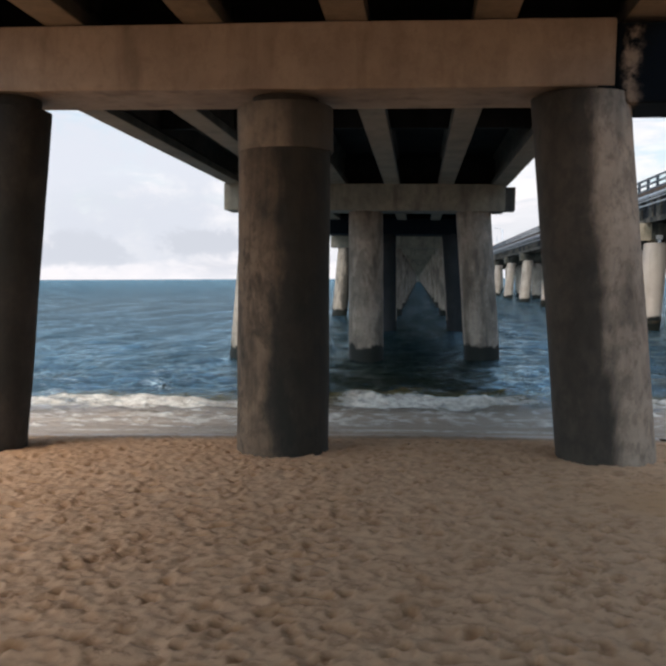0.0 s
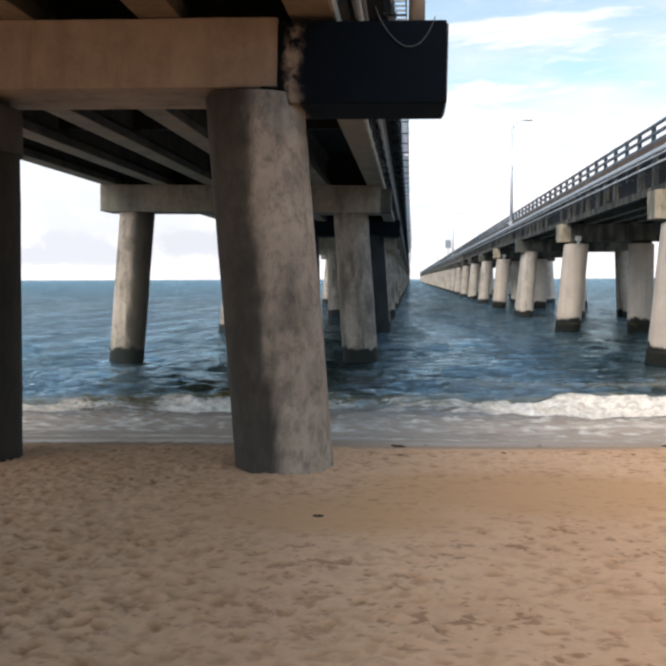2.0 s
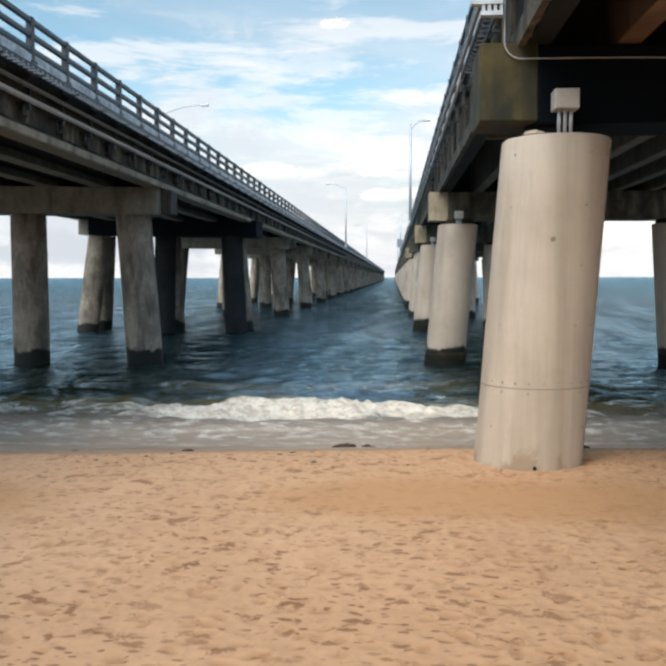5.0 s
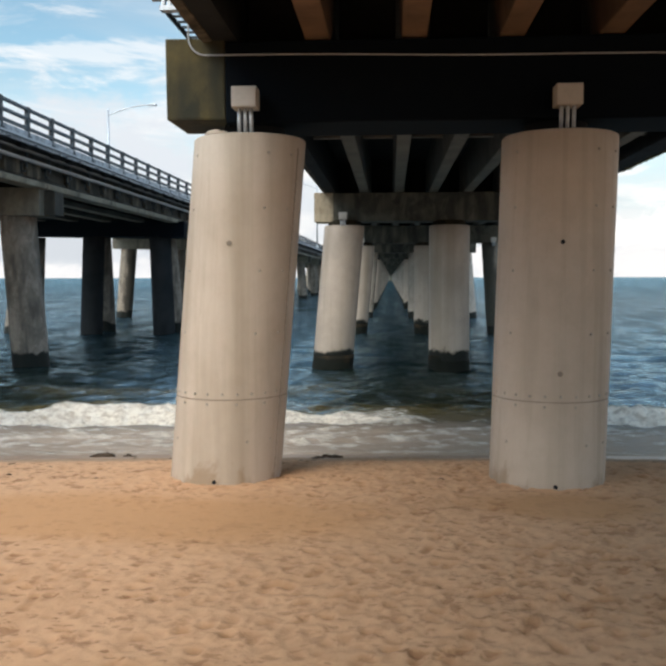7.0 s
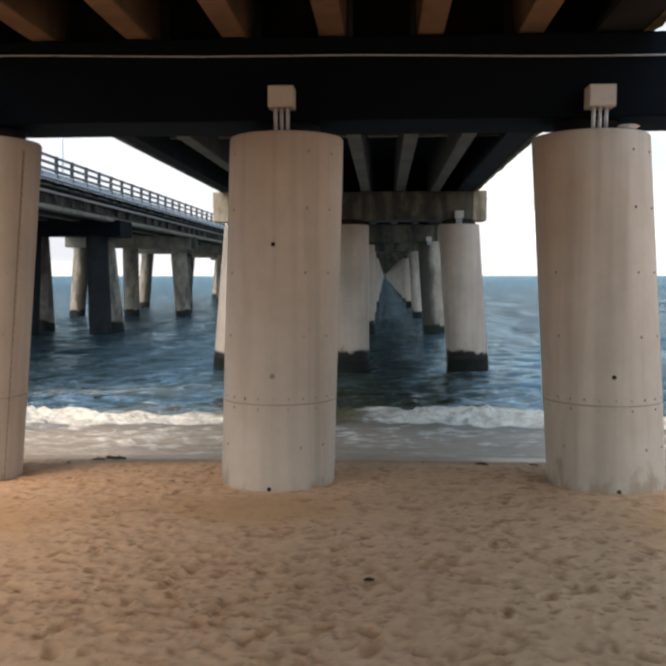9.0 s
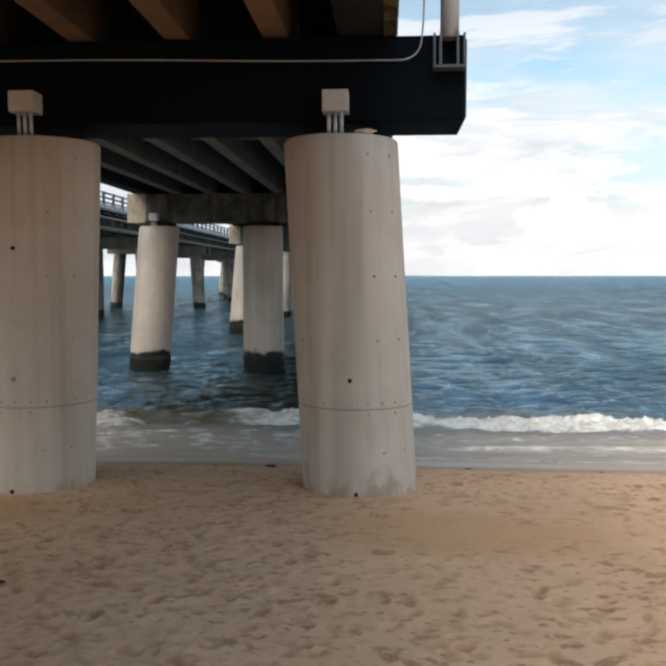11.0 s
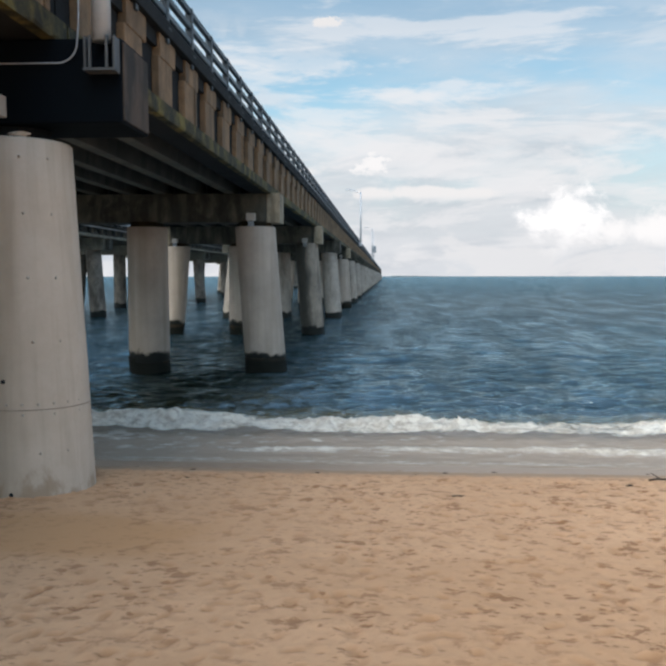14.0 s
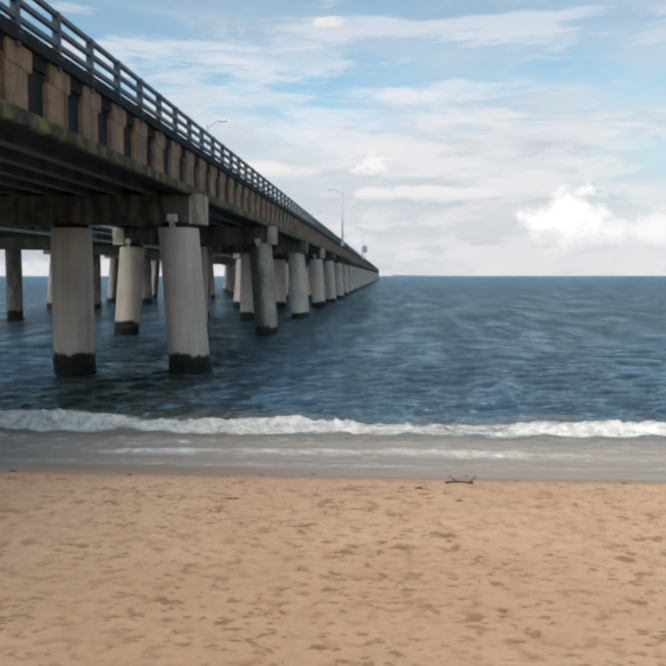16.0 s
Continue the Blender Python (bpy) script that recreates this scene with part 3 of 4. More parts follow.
def field(nx, ny, dx, dy, size, rng, power=1.0):
    """Smooth random relief, about 1 high, with lumps of the given size in metres."""
    f = np.fft.rfft2(rng.standard_normal((ny, nx)))
    ky, kx = np.fft.fftfreq(ny, dy)[:, None], np.fft.rfftfreq(nx, dx)[None, :]
    f *= np.exp(-((kx ** 2 + ky ** 2) * (size * 1.1) ** 2) * power)
    g = np.fft.irfft2(f, s=(ny, nx))
    return g / g.std()


def beach_level(X, Y):
    u = shore(X) - Y
    z = np.interp(u, [-4000, -60, -12, -3, 0, 2.0, 3.8, 5.2, 9, 15, 40, 400], [-6, -5, -2.2, -0.5, 0, 0.40, 0.70, 0.79, 0.87, 0.95, 1.3, 1.8])
    return z * np.where(u > 0, np.interp(X, [6, 15], [0.84, 0.985]), 1.0)


def build_beach():
    rng = np.random.default_rng(7)
    X0, Y0 = -5.8, 4.4
    step = 0.031
    dx = np.arange(X0, 38.6, step)
    dy = np.arange(Y0, 17.6, step)
    nx, ny = len(dx), len(dy)
    X, Y = np.meshgrid(dx, dy)
    z = beach_level(X, Y)
    # drifted sand round the feet of the piles
    for px, py in FEET:
        d = np.hypot(X - px, (Y - py) * 0.9)
        z += 0.012 * np.exp(-((d - 0.9) / 0.7) ** 2)
    u = shore(X) - Y
    dry = np.clip((u - 1.6) / 1.4, 0, 1)
    smooth_patch = np.zeros_like(z)
    for px, py, r in ((8.0, 11.2, 2.4), (14.6, 11.4, 2.0), (16.4, 11.3, 2.0), (20.4, 12.0, 1.1), (5.6, 10.0, 1.6), (26.0, 11.5, 1.6)):
        smooth_patch = np.maximum(smooth_patch, np.exp(-(((X - px) / r) ** 2 + ((Y - py) / (0.55 * r)) ** 2)))
    trample = np.clip(np.interp(X, [-9, 3.5, 8, 14, 18, 22, 26, 44], [1.0, 1.0, 0.42, 0.36, 0.75, 0.85, 0.55, 0.42]) * (1 - 0.85 * smooth_patch), 0, 1)
    lumps = field(nx, ny, step, step, 0.056, rng)
    wide = field(nx, ny, step, step, 0.16, rng)
    pits = np.clip((lumps + 0.7 * wide - 0.95) / 0.5, 0, 1)
    pits = pits * pits * (3 - 2 * pits)
    z += dry * (0.006 * wide * trample + trample ** 1.5 * (-0.022 * pits + 0.003 * lumps + 0.005 * wide))
    pit_shade = dry * trample ** 1.5 * pits * 0.4
    # footprints: a pressed hollow with a raised rim
    base = z.copy()
    for i in range(26000):
        px, py = rng.uniform(X0, 38.6), rng.uniform(Y0, 16.4)
        ix, iy = int((px - X0) / step), int((py - Y0) / step)
        if not (11 < ix < nx - 11 and 11 < iy < ny - 11) or rng.random() > (0.10 + 0.52 * trample[iy, ix]) * dry[iy, ix] * (1 - smooth_patch[iy, ix]):
            continue
        a, ln, wd, dp = rng.uniform(0, 3.14), rng.uniform(0.05, 0.10), rng.uniform(0.036, 0.062), rng.uniform(0.008, 0.042) * (0.35 + 0.65 * trample[iy, ix] ** 1.5)
        w = (slice(iy - 10, iy + 11), slice(ix - 10, ix + 11))
        ax, ay = X[w] - px, Y[w] - py
        q = ((ax * math.cos(a) + ay * math.sin(a)) / ln) ** 2 + ((-ax * math.sin(a) + ay * math.cos(a)) / wd) ** 2
        hollow = np.exp(-q ** 3)
        z[w] += hollow * 0.8 * (base[w] - dp - z[w]) + 0.3 * dp * np.exp(-((np.sqrt(q) - 1.4) / 0.3) ** 2)
        pit_shade[w] = pit_shade[w] * (1 - 0.7 * hollow) + hollow * min(0.05 + 0.75 * dp / 0.03, 1.0)
    # the sheet goes on to the horizon and under the sea
    far = np.array([14, 40, 120, 400, 1500, 4800.0])
    xs = np.concatenate([X0 - far[::-1], dx, dx[-1] + far])
    ys = np.concatenate([Y0 - np.array([4000, 1200, 400, 120, 40, 15, 5, 1.5]), dy, dy[-1] + np.array([2, 5, 10, 20, 45, 150, 600, 4800.0])])
    GX, GY = np.meshgrid(xs, ys)
    G = beach_level(GX, GY)
    G[8:8 + ny, 6:6 + nx] = z
    ny2, nx2 = G.shape
    me = bpy.data.meshes.new("beach")
    me.vertices.add(nx2 * ny2)
    me.vertices.foreach_set("co", np.stack([GX, GY, G], -1).astype(np.float32).ravel())
    i = np.arange(nx2 * ny2).reshape(ny2, nx2)
    quads = np.stack([i[:-1, :-1], i[:-1, 1:], i[1:, 1:], i[1:, :-1]], -1).reshape(-1, 4)
    me.loops.add(quads.size)
    me.loops.foreach_set("vertex_index", quads.ravel().astype(np.int32))
    me.polygons.add(len(quads))
    me.polygons.foreach_set("loop_start", np.arange(0, quads.size, 4, dtype=np.int32))
    me.update(calc_edges=True)
    me.polygons.foreach_set("use_smooth", np.ones(len(quads), bool))
    full = np.zeros_like(G)
    full[8:8 + ny, 6:6 + nx] = pit_shade
    ch = me.attributes.new("pit_shade", "FLOAT", "POINT")
    ch.data.foreach_set("value", full.astype(np.float32).ravel())
    full[8:8 + ny, 6:6 + nx] = dry * (1 - 0.9 * smooth_patch) * (1.15 - 0.75 * trample)
    tr = me.attributes.new("trodden", "FLOAT", "POINT")
    tr.data.foreach_set("value", full.astype(np.float32).ravel())
    full[8:8 + ny, 6:6 + nx] = smooth_patch
    dr = me.attributes.new("drift", "FLOAT", "POINT")
    dr.data.foreach_set("value", full.astype(np.float32).ravel())
    wet = np.clip(1.0 - (shore(GX) - GY - 2.3) / 1.7, 0, 1)
    at = me.attributes.new("wet", "FLOAT", "POINT")
    at.data.foreach_set("value", wet.astype(np.float32).ravel())
    me.materials.append(M_SAND)
    me.validate()
    tagged(put("ground", me), "tan beach sand trampled with many footprints, wet towards the water", "sand", kind="structure")


def build_sea():
    rng = np.random.default_rng(11)
    # rows widen with the distance; columns fan out
    ys, y = [], 16.4
    while y < 4900:
        ys.append(y)
        y += max(0.06, (y - 14) * (0.0088 if y < 300 else 0.03))
    ys = np.array(ys)
    s = np.linspace(-1, 1, 720)
    Y, Sx = np.meshgrid(ys, s, indexing="ij")
    half = 24 + (Y - 16) * 0.47
    X = 16 + Sx * half + np.sign(Sx) * (np.clip(np.abs(Sx) - 0.96, 0, 1) / 0.04) ** 3 * 3000
    cell = np.maximum(2 * half / 720, np.gradient(ys)[:, None])
    z = np.zeros_like(X)
    for i in range(80):
        wl_ = 0.36 * (3.0 / 0.36) ** rng.random()
        a = rng.normal(math.pi / 2, 0.45)
        amp = 0.0075 * wl_ ** 0.5 * (1.6 if wl_ < 1.0 else 1.0) * rng.uniform(0.5, 1.2)
        ph = rng.uniform(0, 6.28)
        keep = np.clip((wl_ / cell - 2.5) / 4, 0, 1) ** 2
        p = (X * math.cos(a) + Y * math.sin(a)) * 2 * math.pi / wl_ + ph
        z += amp * keep * (np.sin(p) - 0.3 * np.cos(2 * p))
    sh = shore(X)
    u = Y - sh
    z *= np.clip((u - 0.2) / 5.0, 0.05, 1)
    # the breaking wave and the smaller one before it
    def line(seed, scale):
        r = np.random.default_rng(seed)
        t = np.zeros_like(X)
        for j in range(7):
            w = scale * (0.5 + j * 0.55)
            t += np.sin(X / w * 2 * math.pi / 4 + r.uniform(0, 6.28)) * (0.42 if j < 3 else 0.2)
        return t
    crest = sh + 4.35 + 0.15 * line(1, 4.0) + 0.07 * line(12, 1.0)
    tall = np.clip(0.55 + 0.15 * line(2, 3.0) + 0.10 * line(13, 0.7), 0.3, 0.95)
    d = Y - crest
    wave = np.where(d < 0, np.exp(-(d / 0.5) ** 2), np.exp(-(d / 1.3) ** 2))
    z += np.interp(X, [21.0, 28.0], [0.42, 0.30]) * tall * wave
    crest2 = sh + 1.7 + 0.35 * line(3, 5.0)
    d2 = Y - crest2
    wave2 = np.where(d2 < 0, np.exp(-(d2 / 0.22) ** 2), np.exp(-(d2 / 0.7) ** 2))
    z += 0.10 * wave2 * np.clip(0.5 + 0.35 * line(4, 4.0), 0, 1)
    crest3 = sh + 8.5 + 0.9 * line(5, 6.0)
    z += 0.14 * np.exp(-((Y - crest3) / 1.2) ** 2)
    # swash that runs up the sand in tongues
    z += np.where(u < 1.0, 0.035 + 0.02 * line(6, 6.0), 0.0) * np.clip((1.0 - u) / 1.0, 0, 1)
    lump = field(X.shape[1], X.shape[0], 0.09, 0.09, 0.2, rng)
    lace = field(X.shape[1], X.shape[0], 0.09, 0.09, 0.5, rng)
    foam = 1.0 * np.exp(-np.clip((d + 0.42) / 0.54, -9, 9) ** 4) * np.clip(1.2 * tall + 0.25, 0.55, 1.0) * np.clip(0.80 + 0.5 * line(14, 3.4) + 0.6 * np.exp(-((X - 2.5) / 2.8) ** 2), 0.48, 1.0)
    calm = np.interp(X, [21.0, 28.0], [1.0, 0.72])     # less foam lies behind the last wave farther along the beach
    foam = np.maximum(foam, calm * (0.43 + 0.10 * lace) * np.exp(-np.clip((d + 2.4) / 1.7, -9, 9) ** 4))
    foam = np.maximum(foam, 0.60 * np.exp(-((d2 + 0.1) / 0.3) ** 2) * np.clip(0.55 + 0.45 * line(4, 4.0), 0, 1))
    foam = np.maximum(foam, 0.44 * np.exp(-((u - 0.2) / 0.45) ** 2))
    foam = np.maximum(foam, 0.36 * np.exp(-((Y - crest3) / 0.7) ** 2) * np.clip(line(9, 3.0), 0, 1))
    foam *= (u < 12)
    ragged = field(X.shape[1], X.shape[0], 0.09, 0.09, 0.1, rng)
    z += (0.06 * lump + 0.03 * lace + 0.035 * ragged) * np.clip(foam - 0.40, 0, 1) * (Y < 26)
    ny, nx = X.shape
    me = bpy.data.meshes.new("sea")
    me.vertices.add(nx * ny)
    me.vertices.foreach_set("co", np.stack([X, Y, z], -1).astype(np.float32).ravel())
    i = np.arange(nx * ny).reshape(ny, nx)
    quads = np.stack([i[:-1, :-1], i[:-1, 1:], i[1:, 1:], i[1:, :-1]], -1).reshape(-1, 4)
    me.loops.add(quads.size)
    me.loops.foreach_set("vertex_index", quads.ravel().astype(np.int32))
    me.polygons.add(len(quads))
    me.polygons.foreach_set("loop_start", np.arange(0, quads.size, 4, dtype=np.int32))
    me.update(calc_edges=True)
    me.polygons.foreach_set("use_smooth", np.ones(len(quads), bool))
    sha = me.attributes.new("shallow", "FLOAT", "POINT")
    sha.data.foreach_set("value", np.clip(1.0 - (u - 2.2) / 2.8, 0, 1).astype(np.float32).ravel())
    sw = me.attributes.new("swell", "FLOAT", "POINT")
    sw.data.foreach_set("value", np.clip(wave * (0.6 + tall) + 0.7 * np.exp(-((Y - crest3) / 0.9) ** 2) * np.clip(0.2 + line(9, 3.0), 0, 1), 0, 1).astype(np.float32).ravel())
    at = me.attributes.new("foam", "FLOAT", "POINT")
    at.data.foreach_set("value", np.clip(foam, 0, 1).astype(np.float32).ravel())
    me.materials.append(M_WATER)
    me.validate()
    tagged(put("water", me), "choppy blue-grey sea with foaming surf along the beach", "sea", kind="structure")


# ---- the two trestle bridges ----
SPAN = 20.45
FEET = [(-4.7, 12.75), (0.0, 12.95), (4.71, 12.7), (16.15, 13.55), (20.48, 13.6), (24.8, 13.7)]


def pile_set(prefix, legs, radius, mat, z_top, z_bot, lean=0.0):
    """Meshes of the three piles of a bent: legs give each one's place at the top and its rake."""
    out = []
    for o, r in legs:
        drop = z_top - z_bot
        out.append(tube(prefix, (o + r * drop, lean * drop, z_bot), (o, 0, z_top), radius, radius * 0.985, mat, 40, 10, True, 0.012))
    return out


def railing(bridge, side_x, z_deck, spans, near, rails, group):
    """Posts and three rails along one edge; near spans piece by piece, the rest joined."""
    pitch = SPAN / 10
    post = block("post", -0.075, 0.075, -0.085, 0.085, -0.25, 1.02, M_POST, 0.02)
    plate = block("post_foot", -0.11, 0.11, -0.13, 0.13, -0.02, 0.05, M_POST, 0.01)
    bar = [block("rail", -0.055, 0.055, 0.015, SPAN - 0.015, z - 0.06, z + 0.06, M_RAIL, 0.03) for z in rails]
    far_items = []
    for i, y in spans:
        if i < near:
            for b in bar:
                put("rail", b, bridge, (side_x, y, z_deck))
            for j in range(10):
                p = put("railing_post", post, bridge, (side_x, y + (j + 0.5) * pitch, z_deck))
                put("post_foot", plate, p)
        else:
            far_items += [(side_x - 0.055, side_x + 0.055, y, y + SPAN, z_deck + z - 0.06, z_deck + z + 0.06) for z in rails]
            far_items += [(side_x - 0.075, side_x + 0.075, y + (j + 0.5) * pitch - 0.085, y + (j + 0.5) * pitch + 0.085, z_deck - 0.2, z_deck + 1.0) for j in range(10)]
    tagged(put("far_railing", boxes("far_railing", far_items, M_RAIL), bridge), kind="stuff")


def build_left():
    xc, y0, y_near = 0.0, 12.75, 12.35
    bridge = empty("trestle_bridge", (xc, 0, 0), "long concrete trestle bridge on weathered brown round piles in the sea", "bridge", "pair of trestle bridges")
    bents = [(i, y_near if i == 0 else y0 + SPAN * i) for i in range(-2, 40)]
    spans = [(i, y0 + 0.45 + SPAN * i) for i in range(-3, 39)]
    NEAR = 7
    cap = block("cap", -5.55, 5.34, 0, 1.46, 5.82, 6.86, M_CAP_L2, 0.035, 0.012, 9)
    end_block = block("cap_end_block", 5.342, 5.76, 0.42, 1.30, 5.88, 6.78, M_SHADED_SIDE, 0.03, 0.012, 1)
    cap_near = block("cap", -5.5, 4.72, 0, 1.46, 5.89, 6.82, M_CAP_L, 0.035, 0.012, 9)
    cap_black = block("cap", -4.75, 5.85, -0.3, 2.2, 5.95, 6.95, M_COAT, 0.04, 0.012, 9)
    cap_bare = block("cap_end", -5.4, -4.753, -0.28, 2.18, 5.95, 6.93, M_CAP_L2, 0.04, 0.012, 1)
    legs = ((-4.23, -0.094, 0.48), (0.055, -0.010, 0.67), (4.322, 0.078, 0.45))     # place, rake, depth under the cap
    legs_far = ((-4.30, -0.095), (-0.02, 0.002), (4.17, 0.065))
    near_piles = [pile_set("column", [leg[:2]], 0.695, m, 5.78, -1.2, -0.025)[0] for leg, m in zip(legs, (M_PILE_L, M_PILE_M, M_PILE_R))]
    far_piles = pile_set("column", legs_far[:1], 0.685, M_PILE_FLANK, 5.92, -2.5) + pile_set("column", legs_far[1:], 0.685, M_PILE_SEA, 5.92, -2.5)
    braced = [pile_set("column", legs_far, 0.67, m, 6.0, -2.5, ln) for m, ln in ((M_DARK, -0.13), (M_PILE_SEA, 0.10))]
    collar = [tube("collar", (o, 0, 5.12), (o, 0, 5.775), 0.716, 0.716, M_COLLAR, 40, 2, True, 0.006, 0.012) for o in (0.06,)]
    for i, y in bents:
        if i == 2:
            c = put("cap", cap_black, bridge, (0, y, 0), label="black coated pile cap")
            put("cap_end", cap_bare, c, label="bare concrete end of the pile cap")
            braced[0][0] = pile_set("column", legs_far[:1], 0.67, M_PILE_SEA, 6.0, -2.5, -0.13)[0]
            for sets, oy in ((braced[0], 0.35), (braced[1], 1.55)):
                for p in sets:
                    put("column", p, c, (0, oy, 0))
            continue
        c = put("cap", cap_near if i == 0 else cap, bridge, (0, y, 0))
        for p, (_, _, dy) in zip(near_piles if i <= 0 else far_piles, legs):
            put("column", p, c, (0, dy if i <= 0 else 0.7, 0))
        if i > 0:
            put("cap_end_block", end_block, c)
        if i == 0:
            for o, _, dy in legs:
                put("pad", tube("pad", (o, 0, 5.70), (o, 0, 5.99), 0.50, 0.50, M_PILE_L, 32, 1, True, 0.006), c, (0, dy + 0.1, 0))
            put("collar", collar[0], c, (0, 0.665, 0))
            e = put("cap_extension", block("cap_extension", 4.723, 6.96, 0, 1.15, 5.67, 6.75, M_COAT_WORN, 0.035, 0.008, 4), c, label="black coated end of the pile cap")
            put("end_face", block("end_face", 6.958, 6.978, 0.03, 1.12, 5.71, 6.71, M_PLATE, 0.008), e, label="weathered grey end face")
            put("lower_sleeve", block("lower_sleeve", 4.49, 4.72, -0.012, 1.2, 5.72, 5.90, M_COAT, 0.02, 0.01), e)
    # girders
    prof = [(-0.30, 6.85), (0.30, 6.85), (0.30, 7.06), (0.11, 7.24), (0.11, 7.82), (0.24, 7.95), (0.24, 8.04), (-0.24, 8.04), (-0.24, 7.95), (-0.11, 7.82), (-0.11, 7.24), (-0.30, 7.06)]
    # webs painted darker than the soffit strips, for the shade between girders
    girder = swept("girder", prof, 0.03, SPAN - 0.03, M_SHADED_SIDE)
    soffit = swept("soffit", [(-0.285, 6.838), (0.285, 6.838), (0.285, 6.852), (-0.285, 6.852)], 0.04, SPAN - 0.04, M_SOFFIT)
    # slab and diaphragms near black: the shade under the deck as colour
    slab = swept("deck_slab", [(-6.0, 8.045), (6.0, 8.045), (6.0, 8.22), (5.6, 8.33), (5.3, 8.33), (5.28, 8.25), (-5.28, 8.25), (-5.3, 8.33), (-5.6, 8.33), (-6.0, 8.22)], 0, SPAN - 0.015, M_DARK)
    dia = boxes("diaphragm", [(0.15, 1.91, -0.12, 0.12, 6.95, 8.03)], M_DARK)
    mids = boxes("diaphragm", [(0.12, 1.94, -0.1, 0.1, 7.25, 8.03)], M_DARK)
    xs = [-5.15 + 2.06 * k for k in range(6)]
    far_girder = []
    for i, y in spans:
        put("deck_slab", slab, bridge, (0, y, 0))
        if i < NEAR:
            for x in xs:
                g = put("girder", girder, bridge, (x, y, 0))
                put("soffit", soffit, g)
            for x in xs[:-1]:
                put("diaphragm", dia, bridge, (x, y + 0.45, 0))
                put("diaphragm", mids, bridge, (x, y + SPAN / 2, 0))
        else:
            far_girder += [(x - 0.28, x + 0.28, y, y + SPAN, 6.86, 7.1) for x in xs] + [(x - 0.12, x + 0.12, y, y + SPAN, 7.1, 8.04) for x in xs]
    tagged(put("far_girder", boxes("far_girder", far_girder, M_BEAM), bridge), kind="stuff")
    for sx in (-6.05, 6.05):
        railing(bridge, sx, 8.28, spans, NEAR, (0.94, 0.62, 0.30), "L")
    edge = block("edge_strip", -0.03, 0.03, 0.01, SPAN - 0.01, 8.17, 8.26, M_STRIP, 0.008)
    curb = block("curb", 5.94, 6.12, 0.01, SPAN - 0.01, 8.275, 8.46, M_CURB, 0.02)
    chunk = block("fascia_block", -0.12, 0.06, -0.62, 0.62, 7.14, 7.70, M_PANEL, 0.03, 0.03, 3)
    step_bracket = boxes("step_bracket", [(0.0, 0.10, -0.03, 0.03, 7.50, 7.56), (0.06, 0.10, -0.03, 0.03, 7.26, 7.52), (0.06, 0.20, -0.03, 0.03, 7.24, 7.30)], M_POST)
    broken = [ragged("flange_edge", 0.285, 0.335, 0.03, SPAN - 0.03, 6.845, 7.05, M_FLANGE, seed=k) for k in range(3)]
    lump = block("deck_lump", 0.0, 0.22, -0.26, 0.26, 7.90, 8.06, M_DARK, 0.05, 0.05, 2)
    tray_side = boxes("cable_tray", [(x, x + 0.02, 0.0, SPAN - 0.03, 8.02, 8.12) for x in (6.155, 6.37)], M_POST)
    rungs = boxes("rung", [(6.16, 6.40, 0.12 + 0.255 * k, 0.16 + 0.255 * k, 8.025, 8.055) for k in range(79)], M_GALV)
    stay = boxes("stay", [(6.02, 6.38, -0.02, 0.02, 7.985, 8.02)], M_POST)
    pick = random.Random(21)
    hang = boxes("hanger", [(-0.02, 0.30, -0.04, 0.04, 7.55, 7.6), (0.26, 0.32, -0.05, 0.05, 7.42, 8.06), (-0.02, 0.3, -0.04, 0.04, 7.98, 8.03)], M_POST)
    for i, y in spans:
        put("curb", curb, bridge, (0, y, 0), label="pale curb under the rails")
        put("edge_strip", edge, bridge, (6.13, y, 0), label="pale metal strip along the deck edge")
        if i < NEAR:
            for j in range(10):
                put("step_bracket", step_bracket, bridge, (5.36, y + (j + 1) * 2.04 - 0.05, 0))
                put("deck_lump", lump, bridge, (5.86, y + (j + 0.6) * 2.04 + pick.uniform(-0.4, 0.4), 0))
                if pick.random() < 0.85:
                    put("fascia_block", chunk, bridge, (5.36, y + (j + 0.5) * 2.04 + pick.uniform(-0.3, 0.3), 0))
                put("pipe_hanger", hang, bridge, (5.3, y + (j + 1) * 2.04 - 0.02, 0))
            put("flange_edge", broken[i % 3], bridge, (5.15, y, 0), label="chipped pale lower edge of the outer girder")
            if i >= 0:
                tray = put("cable_tray", tray_side, bridge, (0, y, 0), label="galvanised cable tray hung under the deck edge")
                tagged(put("rung", rungs, tray), kind="stuff")
                for k in range(10):
                    put("stay", stay, tray, (0, 1.04 + 2.045 * k, 0))
    ya, yb = spans[0][1], spans[-1][1]
    for z, x, r, m in ((7.96, 5.66, 0.055, M_PIPE_DULL), (7.66, 5.62, 0.07, M_PIPE)):
        put("conduit", tube("conduit", (x, ya, z), (x, yb, z), r, r, m, 10, 1, False), bridge, label="grey utility pipe under the deck edge")
    # deck drain and cable at the near cap
    put("drain_pipe", tube("drain_pipe", (6.56, 12.6, 6.66), (6.56, 12.6, 8.3), 0.11, 0.11, M_CAP_L, 20, 1, True), bridge)
    loop = [(6.02 + 0.78 * s + 0.06 * math.sin(math.pi * s), 12.322, 6.85 - 0.15 * s - 0.46 * math.sin(math.pi * s ** 0.9) ** 0.8) for s in [k / 24 for k in range(25)]]
    tagged(put("cable", wire("cable", loop, 0.007, M_CABLE)), "thin grey cable hanging slack over the black cap end", "cable")
    put("abutment", block("abutment", -5.9, 5.9, yb - 0.5, yb + 6, -2, 8.0, M_CAP_L2, 0.1), bridge)
    return bridge


